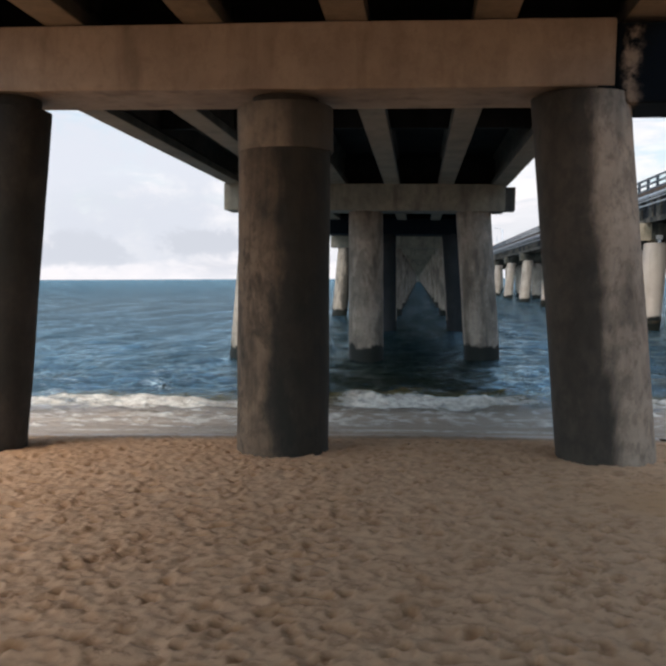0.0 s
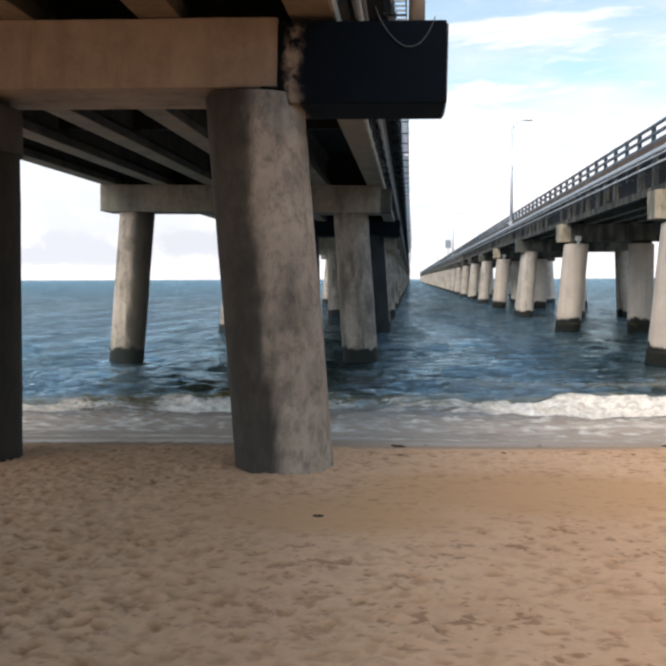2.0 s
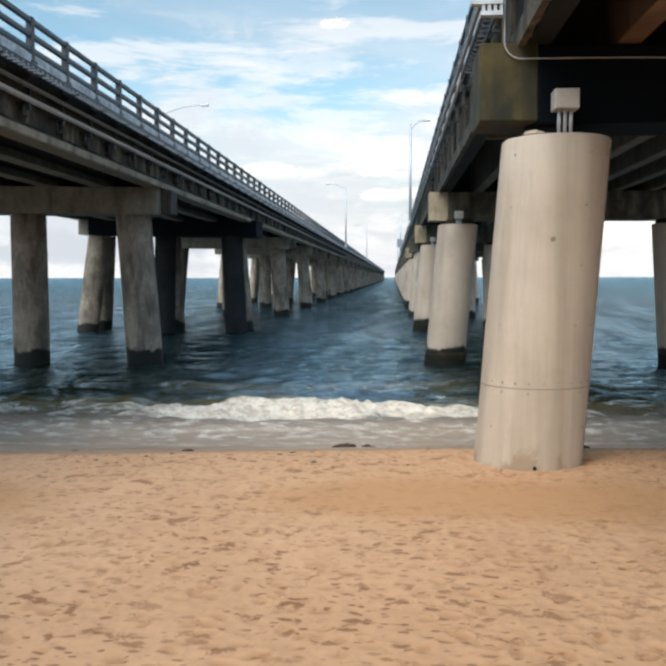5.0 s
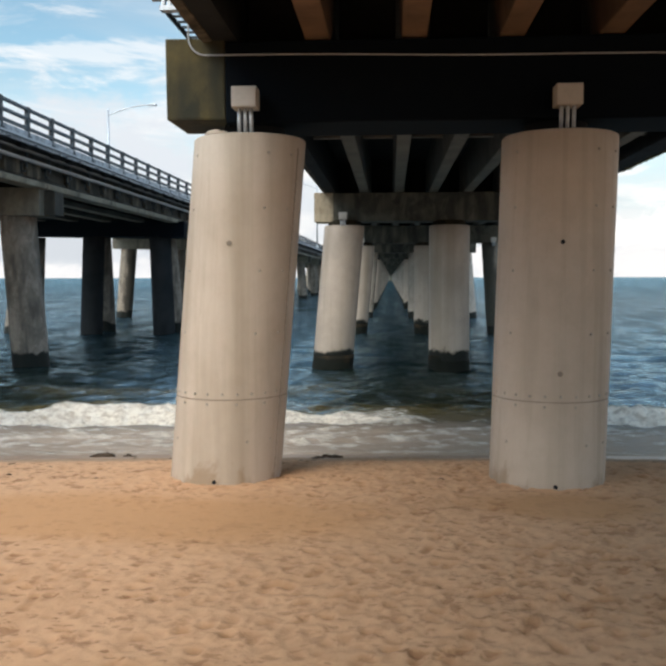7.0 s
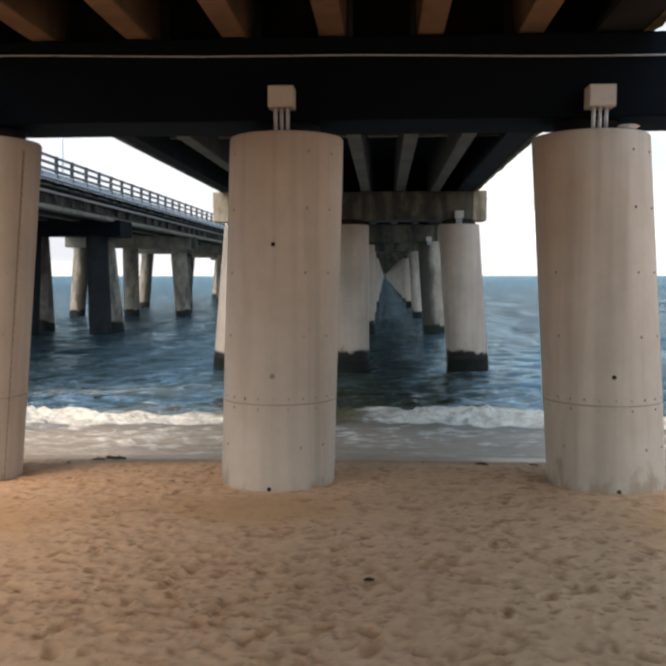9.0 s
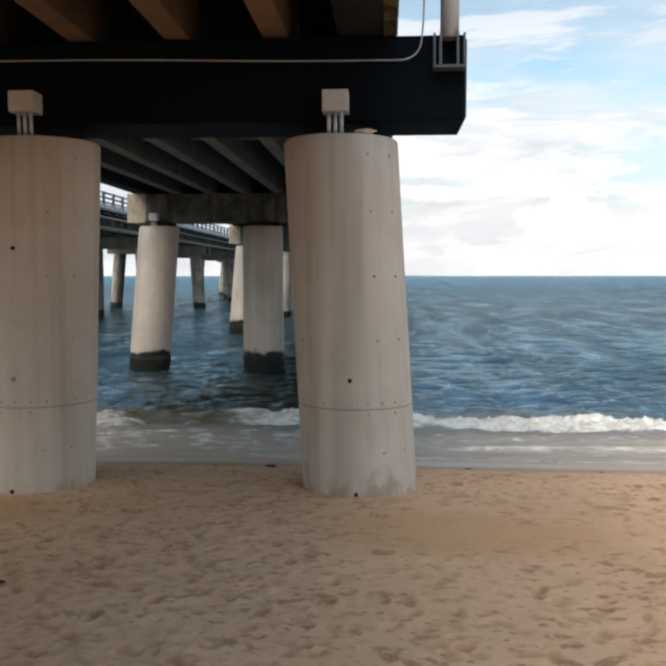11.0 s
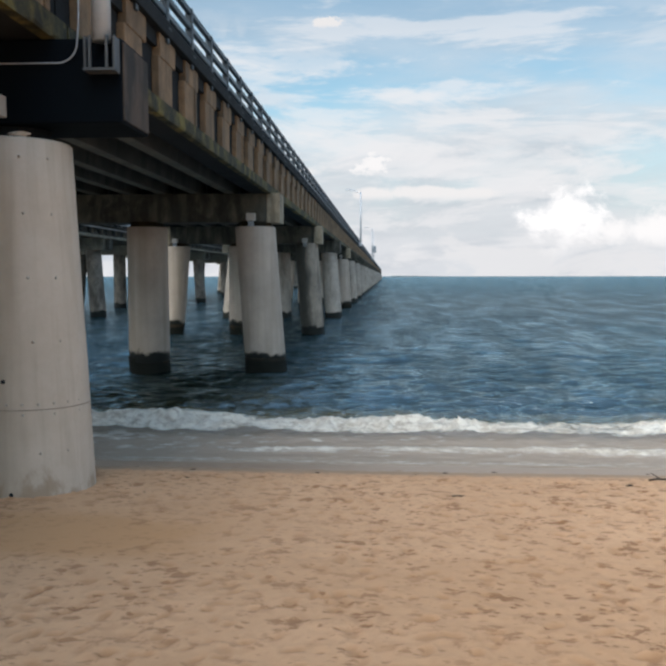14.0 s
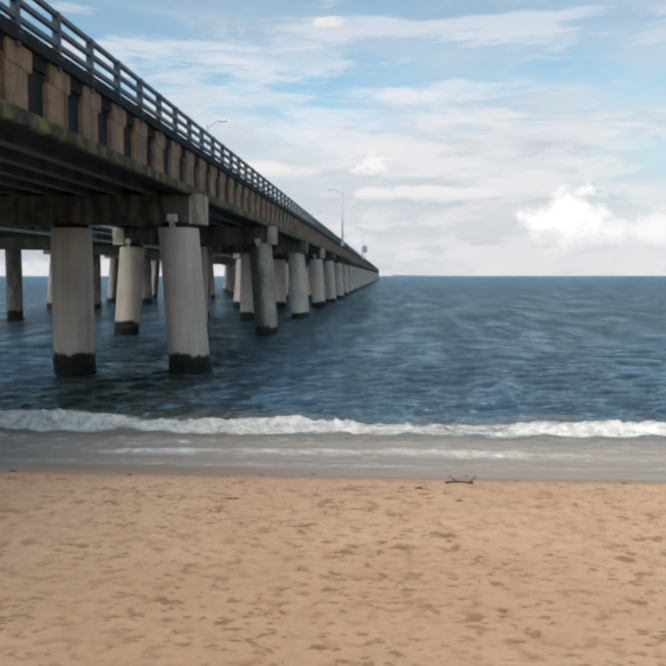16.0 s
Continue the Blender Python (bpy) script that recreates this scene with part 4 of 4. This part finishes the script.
def build_right():
    xc, y0, y_near = 20.58, 13.2, 13.45
    bridge = empty("trestle_bridge", (xc, 0, 0.04), "long concrete trestle bridge on cream jacketed round piles in the sea", "bridge", "pair of trestle bridges")
    bents = [(i, y_near if i == 0 else y0 + SPAN * i) for i in range(-2, 40)]
    spans = [(i, y0 + 0.7 + SPAN * i) for i in range(-3, 39)]
    NEAR = 7
    cap = block("cap", -5.0, 5.0, 0, 1.15, 5.47, 6.52, M_CAP_R, 0.03, 0.012, 9)
    ends = [block("cap_end", a, b, -0.012, 1.162, 5.455, 6.53, M_CAP_END, 0.03, 0.012, 2) for a, b in ((-5.012, -4.30), (4.52, 5.012))]
    stub = block("cap", -5.16, -4.37, 0, 1.15, 5.50, 6.56, M_STUB, 0.03, 0.012, 2)
    coated = block("cap_coating", -4.368, 5.55, -0.004, 1.15, 5.45, 6.50, M_COAT, 0.03, 0.008, 9)
    cap_long = block("cap", -5.0, 5.0, -0.3, 1.75, 5.47, 6.52, M_CAP_R, 0.03, 0.012, 9)
    legs = ((-4.055, -0.079), (0.032, -0.029), (3.956, 0.058))
    depth = (0.235, 0.235, 0.34)     # of each near pile behind the face of its cap
    legs_sea = ((-3.89, -0.088), (-0.012, 0.003), (4.03, 0.071))
    cores = pile_set("column", legs, 0.42, M_DARK, 5.5, -2.2)
    sea_cores = pile_set("column", legs_sea, 0.62, M_GROWTH, 5.5, -2.2)
    growth = [tube("sea_growth", (o + r * 7.0, 0, -1.5), (o + r * 4.98, 0, 0.52), 0.80, 0.77, M_GROWTH, 40, 12, True, 0.07) for o, r in legs_sea]
    plain = pile_set("column", legs_sea, 0.71, M_PILE_FAR, 5.5, -2.5)
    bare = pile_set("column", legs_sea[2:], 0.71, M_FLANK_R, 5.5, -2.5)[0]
    braced = [pile_set("column", legs_sea, 0.66, M_PILE_FAR, 5.5, -2.5, ln) for ln in (-0.12, 0.10)]

    def jackets(z_bot, z_top, set_, mat, lean=0.0):
        out = []
        for o, r in set_:
            out.append(tube("jacket", (o + r * (5.5 - z_bot), lean * (5.0 - z_bot), z_bot), (o + r * (5.5 - z_top), lean * (5.0 - z_top), z_top), 0.752, 0.745, mat, 56, 8, True, 0.006, 0.025))
        return out
    near_j, sea_j = jackets(-0.3, 5.25, legs, M_JACKET, -0.022), jackets(0.30, 5.32, legs_sea, M_JACKET_SEA)
    far_j = jackets(0.48, 5.32, legs_sea, M_JACKET_SEA)
    low_growth = [tube("sea_growth", (o + r * 7.0, 0, -1.5), (o + r * 4.95, 0, 0.55), 0.78, 0.752, M_GROWTH, 40, 8, True, 0.05) for o, r in legs_sea]
    seam_z, rivet = 1.85, tube("rivet", (0, 0, 0), (0, -0.02, 0), 0.018, 0.014, M_RIVET, 8, 1, False)
    plug = tube("plug_hole", (0, 0.02, 0), (0, -0.010, 0), 0.030, 0.027, M_DARK, 12, 1, False)
    for i, y in bents:
        if i == 3:
            c = put("cap", cap_long, bridge, (0, y, 0))
            for sets, oy in ((braced[0], 0.3), (braced[1], 1.2)):
                for p in sets:
                    put("column", p, c, (0, oy, 0))
            continue
        c = put("cap", stub if i == 0 else cap, bridge, (0, y, 0))
        if 0 < i < 5:
            for e in ends:
                put("cap_end", e, c, label="bare ochre end of the pile cap")
        if i == 0:
            k = put("cap_coating", coated, c, label="black coated face of the pile cap")
            put("end_face", block("end_face", 5.548, 5.568, 0.03, 1.12, 5.49, 6.46, M_PLATE, 0.008), k, label="weathered grey end face")
        if i > 4 or i < 0:
            for p in plain:
                put("column", p, c, (0, 0.4, 0))
            continue
        for (o, r), dy, p, j in zip(legs, depth, cores if i == 0 else sea_cores, near_j if i == 0 else sea_j if i == 1 else far_j):
            oy = dy if i == 0 else 0.4
            if i == 2 and o > 1:
                put("column", bare, c, (0, oy, 0), label="bare concrete pile with dark stains")
                continue
            put("column", p, c, (0, 0.54 if i == 0 else oy, 0))
            if i > 0:
                put("sea_growth", (growth if i == 1 else low_growth)[[k[0] for k in legs].index(o)], c, (0, oy, 0), label="dark growth round the foot of the pile")
            put("jacket", j, c, (0, oy, 0), label="smooth cream concrete jacket round the pile")
            if i == 0:
                put("seam", tube("seam", (o + r * (5.5 - seam_z + 0.01), 0, seam_z - 0.006), (o + r * (5.5 - seam_z - 0.006), 0, seam_z + 0.006), 0.7535, 0.7535, M_SEAM, 56, 1, True), c, (0, oy - 0.022 * (5.0 - seam_z), 0))
                if o > -1:
                    continue
                jx = 0.69
                bar = [(o + r * (5.5 - z) + jx - 0.007, o + r * (5.5 - z) + jx + 0.007, -math.sqrt(0.752 ** 2 - jx ** 2) - 0.003 - 0.022 * (5 - z), -math.sqrt(0.73 ** 2 - jx ** 2) - 0.022 * (5 - z), z, z + 0.1) for z in np.arange(0.6, 5.1, 0.1)]
                put("joint", boxes("joint", bar, M_SEAM), c, (0, oy, 0))
    return bridge, spans, [(o, r, y_near + dy) for (o, r), dy in zip(legs, depth)], rivet, plug


def finish_right(bridge, spans, legs, rivet, plug):
    NEAR = 7
    y0 = 13.45
    # plugs and rivets on the jackets of the near bent
    rad = 0.751
    filled = tube("plug_hole", (0, 0.02, 0), (0, -0.012, 0), 0.036, 0.032, M_SEAM, 12, 1, False)
    for o, r, yc in legs:
        def face_x(o, z):
            return o + r * (5.5 - z)

        def axis_y(z):
            return yc - 0.022 * (5.0 - z)
        for z, dx in ((0.79, -0.02), (2.21, -0.02), (3.85, -0.05)):
            if (z == 2.21 and o < -1) or (z == 3.85 and o > 1):
                continue
            put("plug_hole", filled if (z == 2.21 and o < 1) or (z == 3.85 and o < -1) else plug, bridge, (face_x(o, z) + dx, axis_y(z) - rad, z))
        for k in range(-5, 6):
            a = k * 0.26
            for z in ((1.79, 1.92) if k % 2 else (1.92,)):
                put("rivet", rivet, bridge, (face_x(o, z) + rad * math.sin(a), axis_y(z) - rad * math.cos(a), z), Matrix.Rotation(-a, 4, "Z"))
        for a in (-0.95, 0.5, 0.98):
            for z in (2.7, 3.5, 4.3, 5.0, 1.3):
                put("rivet", rivet, bridge, (face_x(o, z) + rad * math.sin(a), axis_y(z) - rad * math.cos(a), z), Matrix.Rotation(-a, 4, "Z"))
        # mortar left on top of the jacket
        if -1 < o < 1:
            continue
        bm = bmesh.new()
        bmesh.ops.create_icosphere(bm, subdivisions=3, radius=0.055)
        for v in bm.verts:
            v.co = Vector((v.co.x * 2.2, v.co.y, v.co.z * 0.6)) * (1 + 0.7 * noise.noise(v.co * 22 + Vector((o, 0, 0))))
        put("mortar", from_bm("mortar", bm, M_JACKET, True), bridge, (face_x(o, 5.3) + (-0.38 if o < -1 else 0.33), y0 - 0.22, 5.29))
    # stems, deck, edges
    # stem sides, sea and shore, carry painted shade; their soffits stay lighter
    stem = swept("girder", [(-0.165, 6.54), (0.165, 6.54), (0.23, 7.75), (-0.23, 7.75)], 0.03, SPAN - 0.03, M_SHADED_SIDE)
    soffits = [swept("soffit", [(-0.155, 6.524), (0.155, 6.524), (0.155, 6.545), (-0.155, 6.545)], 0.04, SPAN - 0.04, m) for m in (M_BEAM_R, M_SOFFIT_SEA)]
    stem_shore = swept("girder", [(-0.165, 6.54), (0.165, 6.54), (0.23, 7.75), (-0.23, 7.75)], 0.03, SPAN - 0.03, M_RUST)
    # outer girders near black, so the shade in the fascia niches is painted
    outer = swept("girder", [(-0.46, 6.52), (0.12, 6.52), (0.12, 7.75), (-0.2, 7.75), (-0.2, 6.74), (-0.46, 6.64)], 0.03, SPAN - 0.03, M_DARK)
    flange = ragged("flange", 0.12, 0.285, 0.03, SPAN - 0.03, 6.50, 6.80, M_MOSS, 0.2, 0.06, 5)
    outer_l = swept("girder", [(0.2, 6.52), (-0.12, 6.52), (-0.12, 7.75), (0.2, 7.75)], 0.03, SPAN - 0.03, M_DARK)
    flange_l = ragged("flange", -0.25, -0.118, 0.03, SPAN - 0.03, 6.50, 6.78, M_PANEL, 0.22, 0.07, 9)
    # slab and end diaphragms coloured near black for the shade under the deck
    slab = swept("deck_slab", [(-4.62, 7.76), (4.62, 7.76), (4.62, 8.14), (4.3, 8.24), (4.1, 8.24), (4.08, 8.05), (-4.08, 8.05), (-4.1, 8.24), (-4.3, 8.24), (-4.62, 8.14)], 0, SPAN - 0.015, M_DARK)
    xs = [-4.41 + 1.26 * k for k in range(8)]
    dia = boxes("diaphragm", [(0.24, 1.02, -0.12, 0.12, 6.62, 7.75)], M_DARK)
    mids = boxes("diaphragm", [(0.24, 1.02, -0.1, 0.1, 6.95, 7.75)], M_BEAM)
    far = []
    for i, y in spans:
        put("deck_slab", slab, bridge, (0, y, 0))
        if i < NEAR:
            for k, x in enumerate(xs):
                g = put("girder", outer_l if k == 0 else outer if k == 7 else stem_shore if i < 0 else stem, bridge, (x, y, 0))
                if 0 < k < 7:
                    put("soffit", soffits[0 if i < 0 else 1], g)
                if k in (0, 7):
                    put("flange", flange_l if k == 0 else flange, g, label="" if k == 0 else "mossy lower flange")
            for x in xs[:-1]:
                put("diaphragm", dia, bridge, (x, y + 0.4, 0))
                put("diaphragm", mids, bridge, (x, y + SPAN / 2, 0))
        else:
            far += [(x - 0.19, x + 0.19, y, y + SPAN, 6.54, 7.76) for x in xs]
    tagged(put("far_girder", boxes("far_girder", far, M_BEAM), bridge), kind="stuff")
    for sx in (-4.66, 4.66):
        railing(bridge, sx, 8.18, spans, NEAR, (0.96, 0.64, 0.32), "R")
    panel = block("fascia_panel", -0.06, 0.09, -0.50, 0.50, 6.80, 7.60, M_FASCIA, 0.025, 0.012)
    head = block("fascia_head", -0.06, 0.108, -0.44, 0.70, 7.585, 8.02, M_FASCIA, 0.03, 0.012)
    rib = block("rib", 0.085, 0.12, 0.36, 0.495, 6.80, 7.60, M_FASCIA, 0.015)
    panel_l = block("fascia_panel", -0.06, 0.09, -0.50, 0.50, 6.82, 7.74, M_PANEL, 0.025, 0.03)
    head_l = block("fascia_head", -0.06, 0.12, -0.5, 0.5, 7.6, 7.95, M_PANEL, 0.03, 0.03)
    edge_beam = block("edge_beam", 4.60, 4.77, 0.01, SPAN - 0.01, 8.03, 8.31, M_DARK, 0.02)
    curb = block("curb", -4.74, -4.56, 0.01, SPAN - 0.01, 8.185, 8.43, M_RUST, 0.02)
    far_panels = []
    pick = random.Random(12)
    strip = block("edge_strip", -0.03, 0.03, 0.01, SPAN - 0.01, 8.09, 8.17, M_STRIP, 0.008)
    hang = boxes("hanger", [(-0.02, 0.28, -0.04, 0.04, 7.38, 7.43), (0.24, 0.30, -0.05, 0.05, 7.3, 7.9)], M_POST)
    for i, y in spans:
        put("edge_beam", edge_beam, bridge, (0, y, 0))
        put("curb", curb, bridge, (0, y, 0), label="rusty brown curb under the rails")
        put("edge_strip", strip, bridge, (-4.75, y, 0), label="pale metal strip along the deck edge")
        for j in range(10):
            yy = y + (j + 0.5) * 2.04
            if i < NEAR:
                p = put("fascia_panel", panel, bridge, (4.58, yy, 0))
                put("fascia_head", head, p)
                if j % 3 == 0:
                    put("rib", rib, p)
                if pick.random() < 0.88:
                    p = put("fascia_panel", panel_l, bridge, (-4.53, yy + pick.uniform(-0.25, 0.25), 0.0), Matrix.Rotation(math.pi, 4, "Z"))
                    put("fascia_head", head_l, p)
                put("pipe_hanger", hang, bridge, (-4.62, yy + 1.02, 0), Matrix.Rotation(math.pi, 4, "Z"))
            else:
                far_panels += [(4.52, 4.68, yy - 0.5, yy + 0.5, 6.86, 8.0), (-4.60, -4.52, yy - 0.42, yy + 0.42, 6.95, 7.9)]
    tagged(put("far_fascia", boxes("far_fascia", far_panels, M_FASCIA), bridge), kind="stuff")
    ya, yb = spans[0][1], spans[-1][1]
    for z, x, r in ((7.97, -4.88, 0.03), (7.80, -4.95, 0.036), (7.52, -4.92, 0.042)):
        put("conduit", tube("conduit", (x, ya, z), (x, yb, z), r, r, M_PIPE, 10, 1, False), bridge, label="grey utility pipe under the deck edge")
    ladder = put("cable_ladder", boxes("cable_ladder", [(x, x + 0.03, 13.3, 17.0, 6.88, 6.95) for x in (-5.16, -4.98)], M_POST), bridge, label="dark cable ladder beside the deck")
    rung = boxes("rung", [(-5.15, -4.96, -0.015, 0.015, 6.90, 6.93)], M_POST)
    for k in range(14):
        put("rung", rung, ladder, (0, 13.435 + 0.25 * k, 0))
    put("shelf", boxes("shelf", [(-5.18, -4.88, 13.26, 13.40, 6.87, 6.93), (-5.30, -4.88, 13.26, 13.40, 7.02, 7.10)] + [(-5.16 + 0.08 * k, -5.12 + 0.08 * k, 13.28, 13.36, 6.93, 7.02) for k in range(4)], M_GALV), ladder)
    put("abutment", block("abutment", -4.6, 4.6, yb - 0.5, yb + 6, -2, 7.7, M_CAP_L2, 0.1), bridge)
    # drain pipe and its guard at the outer end of the near cap
    put("drain_pipe", tube("drain_pipe", (5.34, y0 - 0.13, 6.42), (5.34, y0 - 0.13, 8.2), 0.115, 0.115, M_GALV, 20, 1, True), bridge, label="grey drain pipe")
    put("pipe_guard", boxes("pipe_guard", [(a + 0.42, b + 0.42, y0 - e, y0 - f, g + 0.05, h + 0.05) for a, b, e, f, g, h in ((4.72, 4.745, 0.22, 0.01, 6.02, 6.42), (5.085, 5.11, 0.22, 0.01, 6.02, 6.42), (4.79, 4.82, 0.25, 0.22, 6.02, 6.42), (5.0, 5.03, 0.25, 0.22, 6.02, 6.42), (4.72, 5.11, 0.25, 0.02, 6.0, 6.03))], M_GUARD), bridge)


def junction_box(at, w=0.31, d=0.30, h=0.26, reach=0.44, drop=0.26):
    """A box held off the cap on a bracket, with three conduits down to the pile's top."""
    box = empty("junction_box", at, "pale grey junction box with three short conduits on the pile cap", "electrical box", "junction boxes on the pile caps")
    f = -reach
    put("body", block("body", 0, w, f, f + d, 0, h, M_BOX, 0.008), box)
    put("lid", block("lid", 0.008, w - 0.008, f - 0.012, f, 0.008, h - 0.008, M_BOX, 0.004), box)
    put("bracket", block("bracket", 0.06, w - 0.06, f + d, 0, 0.06, h - 0.08, M_PIPE, 0.006), box)
    for k in range(3):
        x = w * (0.25 + 0.24 * k)
        put("conduit", tube("conduit", (x, f + 0.12, 0.01), (x, f + 0.14, -drop), 0.026, 0.026, M_GALV, 10, 1, False), box)
    return box


def street_lamp(at, top, arm, label="tall grey street lamp on the bridge edge"):
    """A tapered pole with a bowed arm towards the road and a flat head."""
    lamp = empty("street_lamp", at, label, "street lamp", "street lamps along the bridges")
    h = top - at[2]
    put("pole", tube("pole", (0, 0, 0), (0, 0, h), 0.15, 0.09, M_GALV, 12, 1, True), lamp)
    put("base", block("base", -0.22, 0.22, -0.22, 0.22, -0.05, 0.35, M_GALV, 0.03), lamp)
    pts = [(arm * s, 0, h - 0.55 + 0.85 * math.sin(s * math.pi / 2)) for s in [k / 12 for k in range(13)]]
    put("arm", wire("arm", pts, 0.05, M_GALV), lamp)
    sg = math.copysign(1, arm)
    put("head", block("head", min(arm, arm + 0.75 * sg), max(arm, arm + 0.75 * sg), -0.16, 0.16, h + 0.20, h + 0.38, M_GALV, 0.05), lamp)
    return lamp


def overhead_sign(at, label, lift):
    sign = empty("road_sign", at, label, "sign", "signs on posts beside the bridge")
    put("post", tube("post", (0, 0, 0), (0, 0, 6.6 + lift), 0.11, 0.08, M_GALV, 10, 1, True), sign)
    put("panel", block("panel", -0.7, 0.7, -0.3, 0.25, 1.3 + lift, 3.3 + lift, M_SIGN, 0.03), sign)
    return sign


build_beach()
build_sea()
left = build_left()
# its deck falls a little towards the second bridge; the piles stand true
fall = Matrix.Translation((2, 0, 6.8)) @ Matrix.Rotation(0.0175, 4, "Y") @ Matrix.Translation((-2, 0, -6.8))
for ob in left.children:
    ob.matrix_basis = fall @ ob.matrix_basis
    for kid in ob.children:
        if kid.name.startswith(("column", "collar", "pad")):
            kid.matrix_basis = Matrix.Translation((0, 0, 0)) @ fall.inverted() @ kid.matrix_basis
right_parts = build_right()
finish_right(*right_parts)

for px, pz in ((16.365, 5.62), (20.44, 5.59), (24.36, 5.55)):
    junction_box((px, 13.444, pz), w=0.32, reach=0.40, drop=0.30)
for i in (1, 2, 4):
    for px in (16.5, 24.42):
        junction_box((px, 13.2 + SPAN * i - 0.012, 5.56), drop=0.23)

# conduit across the near cap of the second bridge
run = [(15.74, 13.40, 7.4), (15.74, 13.40, 6.62)] + [(15.97 - 0.23 * math.cos(a), 13.40, 6.59 - 0.23 * math.sin(a)) for a in [math.pi / 2 * k / 8 for k in range(9)]]
run += [(16.1 + 0.5 * k, 13.40, 6.36 - 0.0072 * k + 0.008 * math.sin(k * 0.7)) for k in range(1, 19)]
run += [(25.33, 13.40, 6.23)] + [(25.33 + 0.25 * math.sin(a), 13.40, 6.48 - 0.25 * math.cos(a)) for a in [math.pi / 2 * k / 8 for k in range(1, 9)]] + [(25.6, 13.40, 6.7), (25.62, 13.40, 7.4)]
tagged(put("conduit_run", wire("conduit_run", run, 0.0115, M_PIPE)), "thin pale conduit clipped across the black pile cap", "conduit")

for x, y, top, arm in ((15.79, 81.0, 17.5, 1.1), (15.85, 190, 17.3, 1.5), (15.85, 300, 17.3, 1.5), (25.6, 133, 16.4, -1.5), (25.6, 243, 16.9, -1.5),
                       (6.5, 140, 18.2, -2.6), (6.5, 250, 18.2, -2.6), (-6.35, 76.0, 18.2, 3.6)):
    street_lamp((x, y, 8.2), top, arm)
overhead_sign((15.85, 214, 8.2), "dark grey sign box on a thin post", 1.3)
overhead_sign((25.8, 262, 8.2), "dark grey sign box on a thin post", 1.1)

# far shore past the end of the bridges
r = random.Random(4)
bm_items = []
for k in range(60):
    x = 60 + k * 4.5 + r.uniform(-4, 4)
    w = r.uniform(8, 30)
    bm_items.append((x - w / 2, x + w / 2, 4300, 4330, -2, (3.5 if k < 45 else 2.5) * r.uniform(0.5, 1.3) * (1 - k / 75)))
tagged(put("backdrop", boxes("backdrop", bm_items, M_LAND)), "low hazy strip of far shore with buildings", "far shore", kind="structure")


# ---- what the tide left ----
def driftwood(at):
    t = empty("driftwood", at, "dark forked stick lying on damp sand", "stick")
    t.scale = (0.62, 0.62, 0.62)
    put("stem", wire("stem", [(-0.33, 0, 0.03), (-0.12, 0.03, 0.05), (0.1, 0.0, 0.05), (0.3, -0.04, 0.04)], 0.022, M_WOOD), t)
    put("branch", wire("branch", [(-0.05, 0.02, 0.05), (-0.16, 0.08, 0.11), (-0.24, 0.14, 0.16)], 0.011, M_WOOD), t)
    put("branch", wire("branch", [(0.22, -0.03, 0.05), (0.3, 0.0, 0.12), (0.36, 0.02, 0.18)], 0.013, M_WOOD), t)
    return t


def weed_clump(at, size, seed):
    rr = random.Random(seed)
    bm = bmesh.new()
    bmesh.ops.create_icosphere(bm, subdivisions=3, radius=1.0)
    for v in bm.verts:
        q = v.co.copy()
        f = 1 + 0.7 * noise.noise(q * 1.9 + Vector((seed, 0, 0))) + 0.3 * noise.noise(q * 5)
        v.co = Vector((q.x * size * f, q.y * size * 0.55 * f, max(-0.02, q.z * size * 0.3 * f)))
    me = from_bm("weed_clump", bm, M_WEED, True)
    tagged(put("weed_clump", me, None, at, Matrix.Rotation(rr.uniform(-0.5, 0.5), 4, "Z")), "small dark clump of washed-up weed on the sand", "seaweed", "washed-up weed along the tide line")


def ground_z(x, y):
    return float(beach_level(np.array([x]), np.array([y]))[0])


driftwood((33.36, 14.82, ground_z(33.36, 14.82)))
rr = random.Random(21)
for k in range(70):
    x = rr.uniform(-6, 42)
    y = shore(x) - rr.choice((2.1, 2.6, 3.2, 3.8, 4.6)) - rr.uniform(0, 0.6)
    weed_clump((x, y, ground_z(x, y)), rr.uniform(0.02, 0.05), k)
for k, (x, y, sz) in enumerate(((6.3, 15.1, 0.12), (10.8, 15.4, 0.10), (13.4, 16.6, 0.19), (13.8, 16.75, 0.12), (17.43, 16.16, 0.17), (17.2, 15.95, 0.10), (23.4, 15.4, 0.10), (24.2, 15.5, 0.07), (5.49, 9.96, 0.06), (21.76, 9.70, 0.045), (9.86, 9.15, 0.05))):
    weed_clump((x, y, ground_z(x, y)), sz, 200 + k)
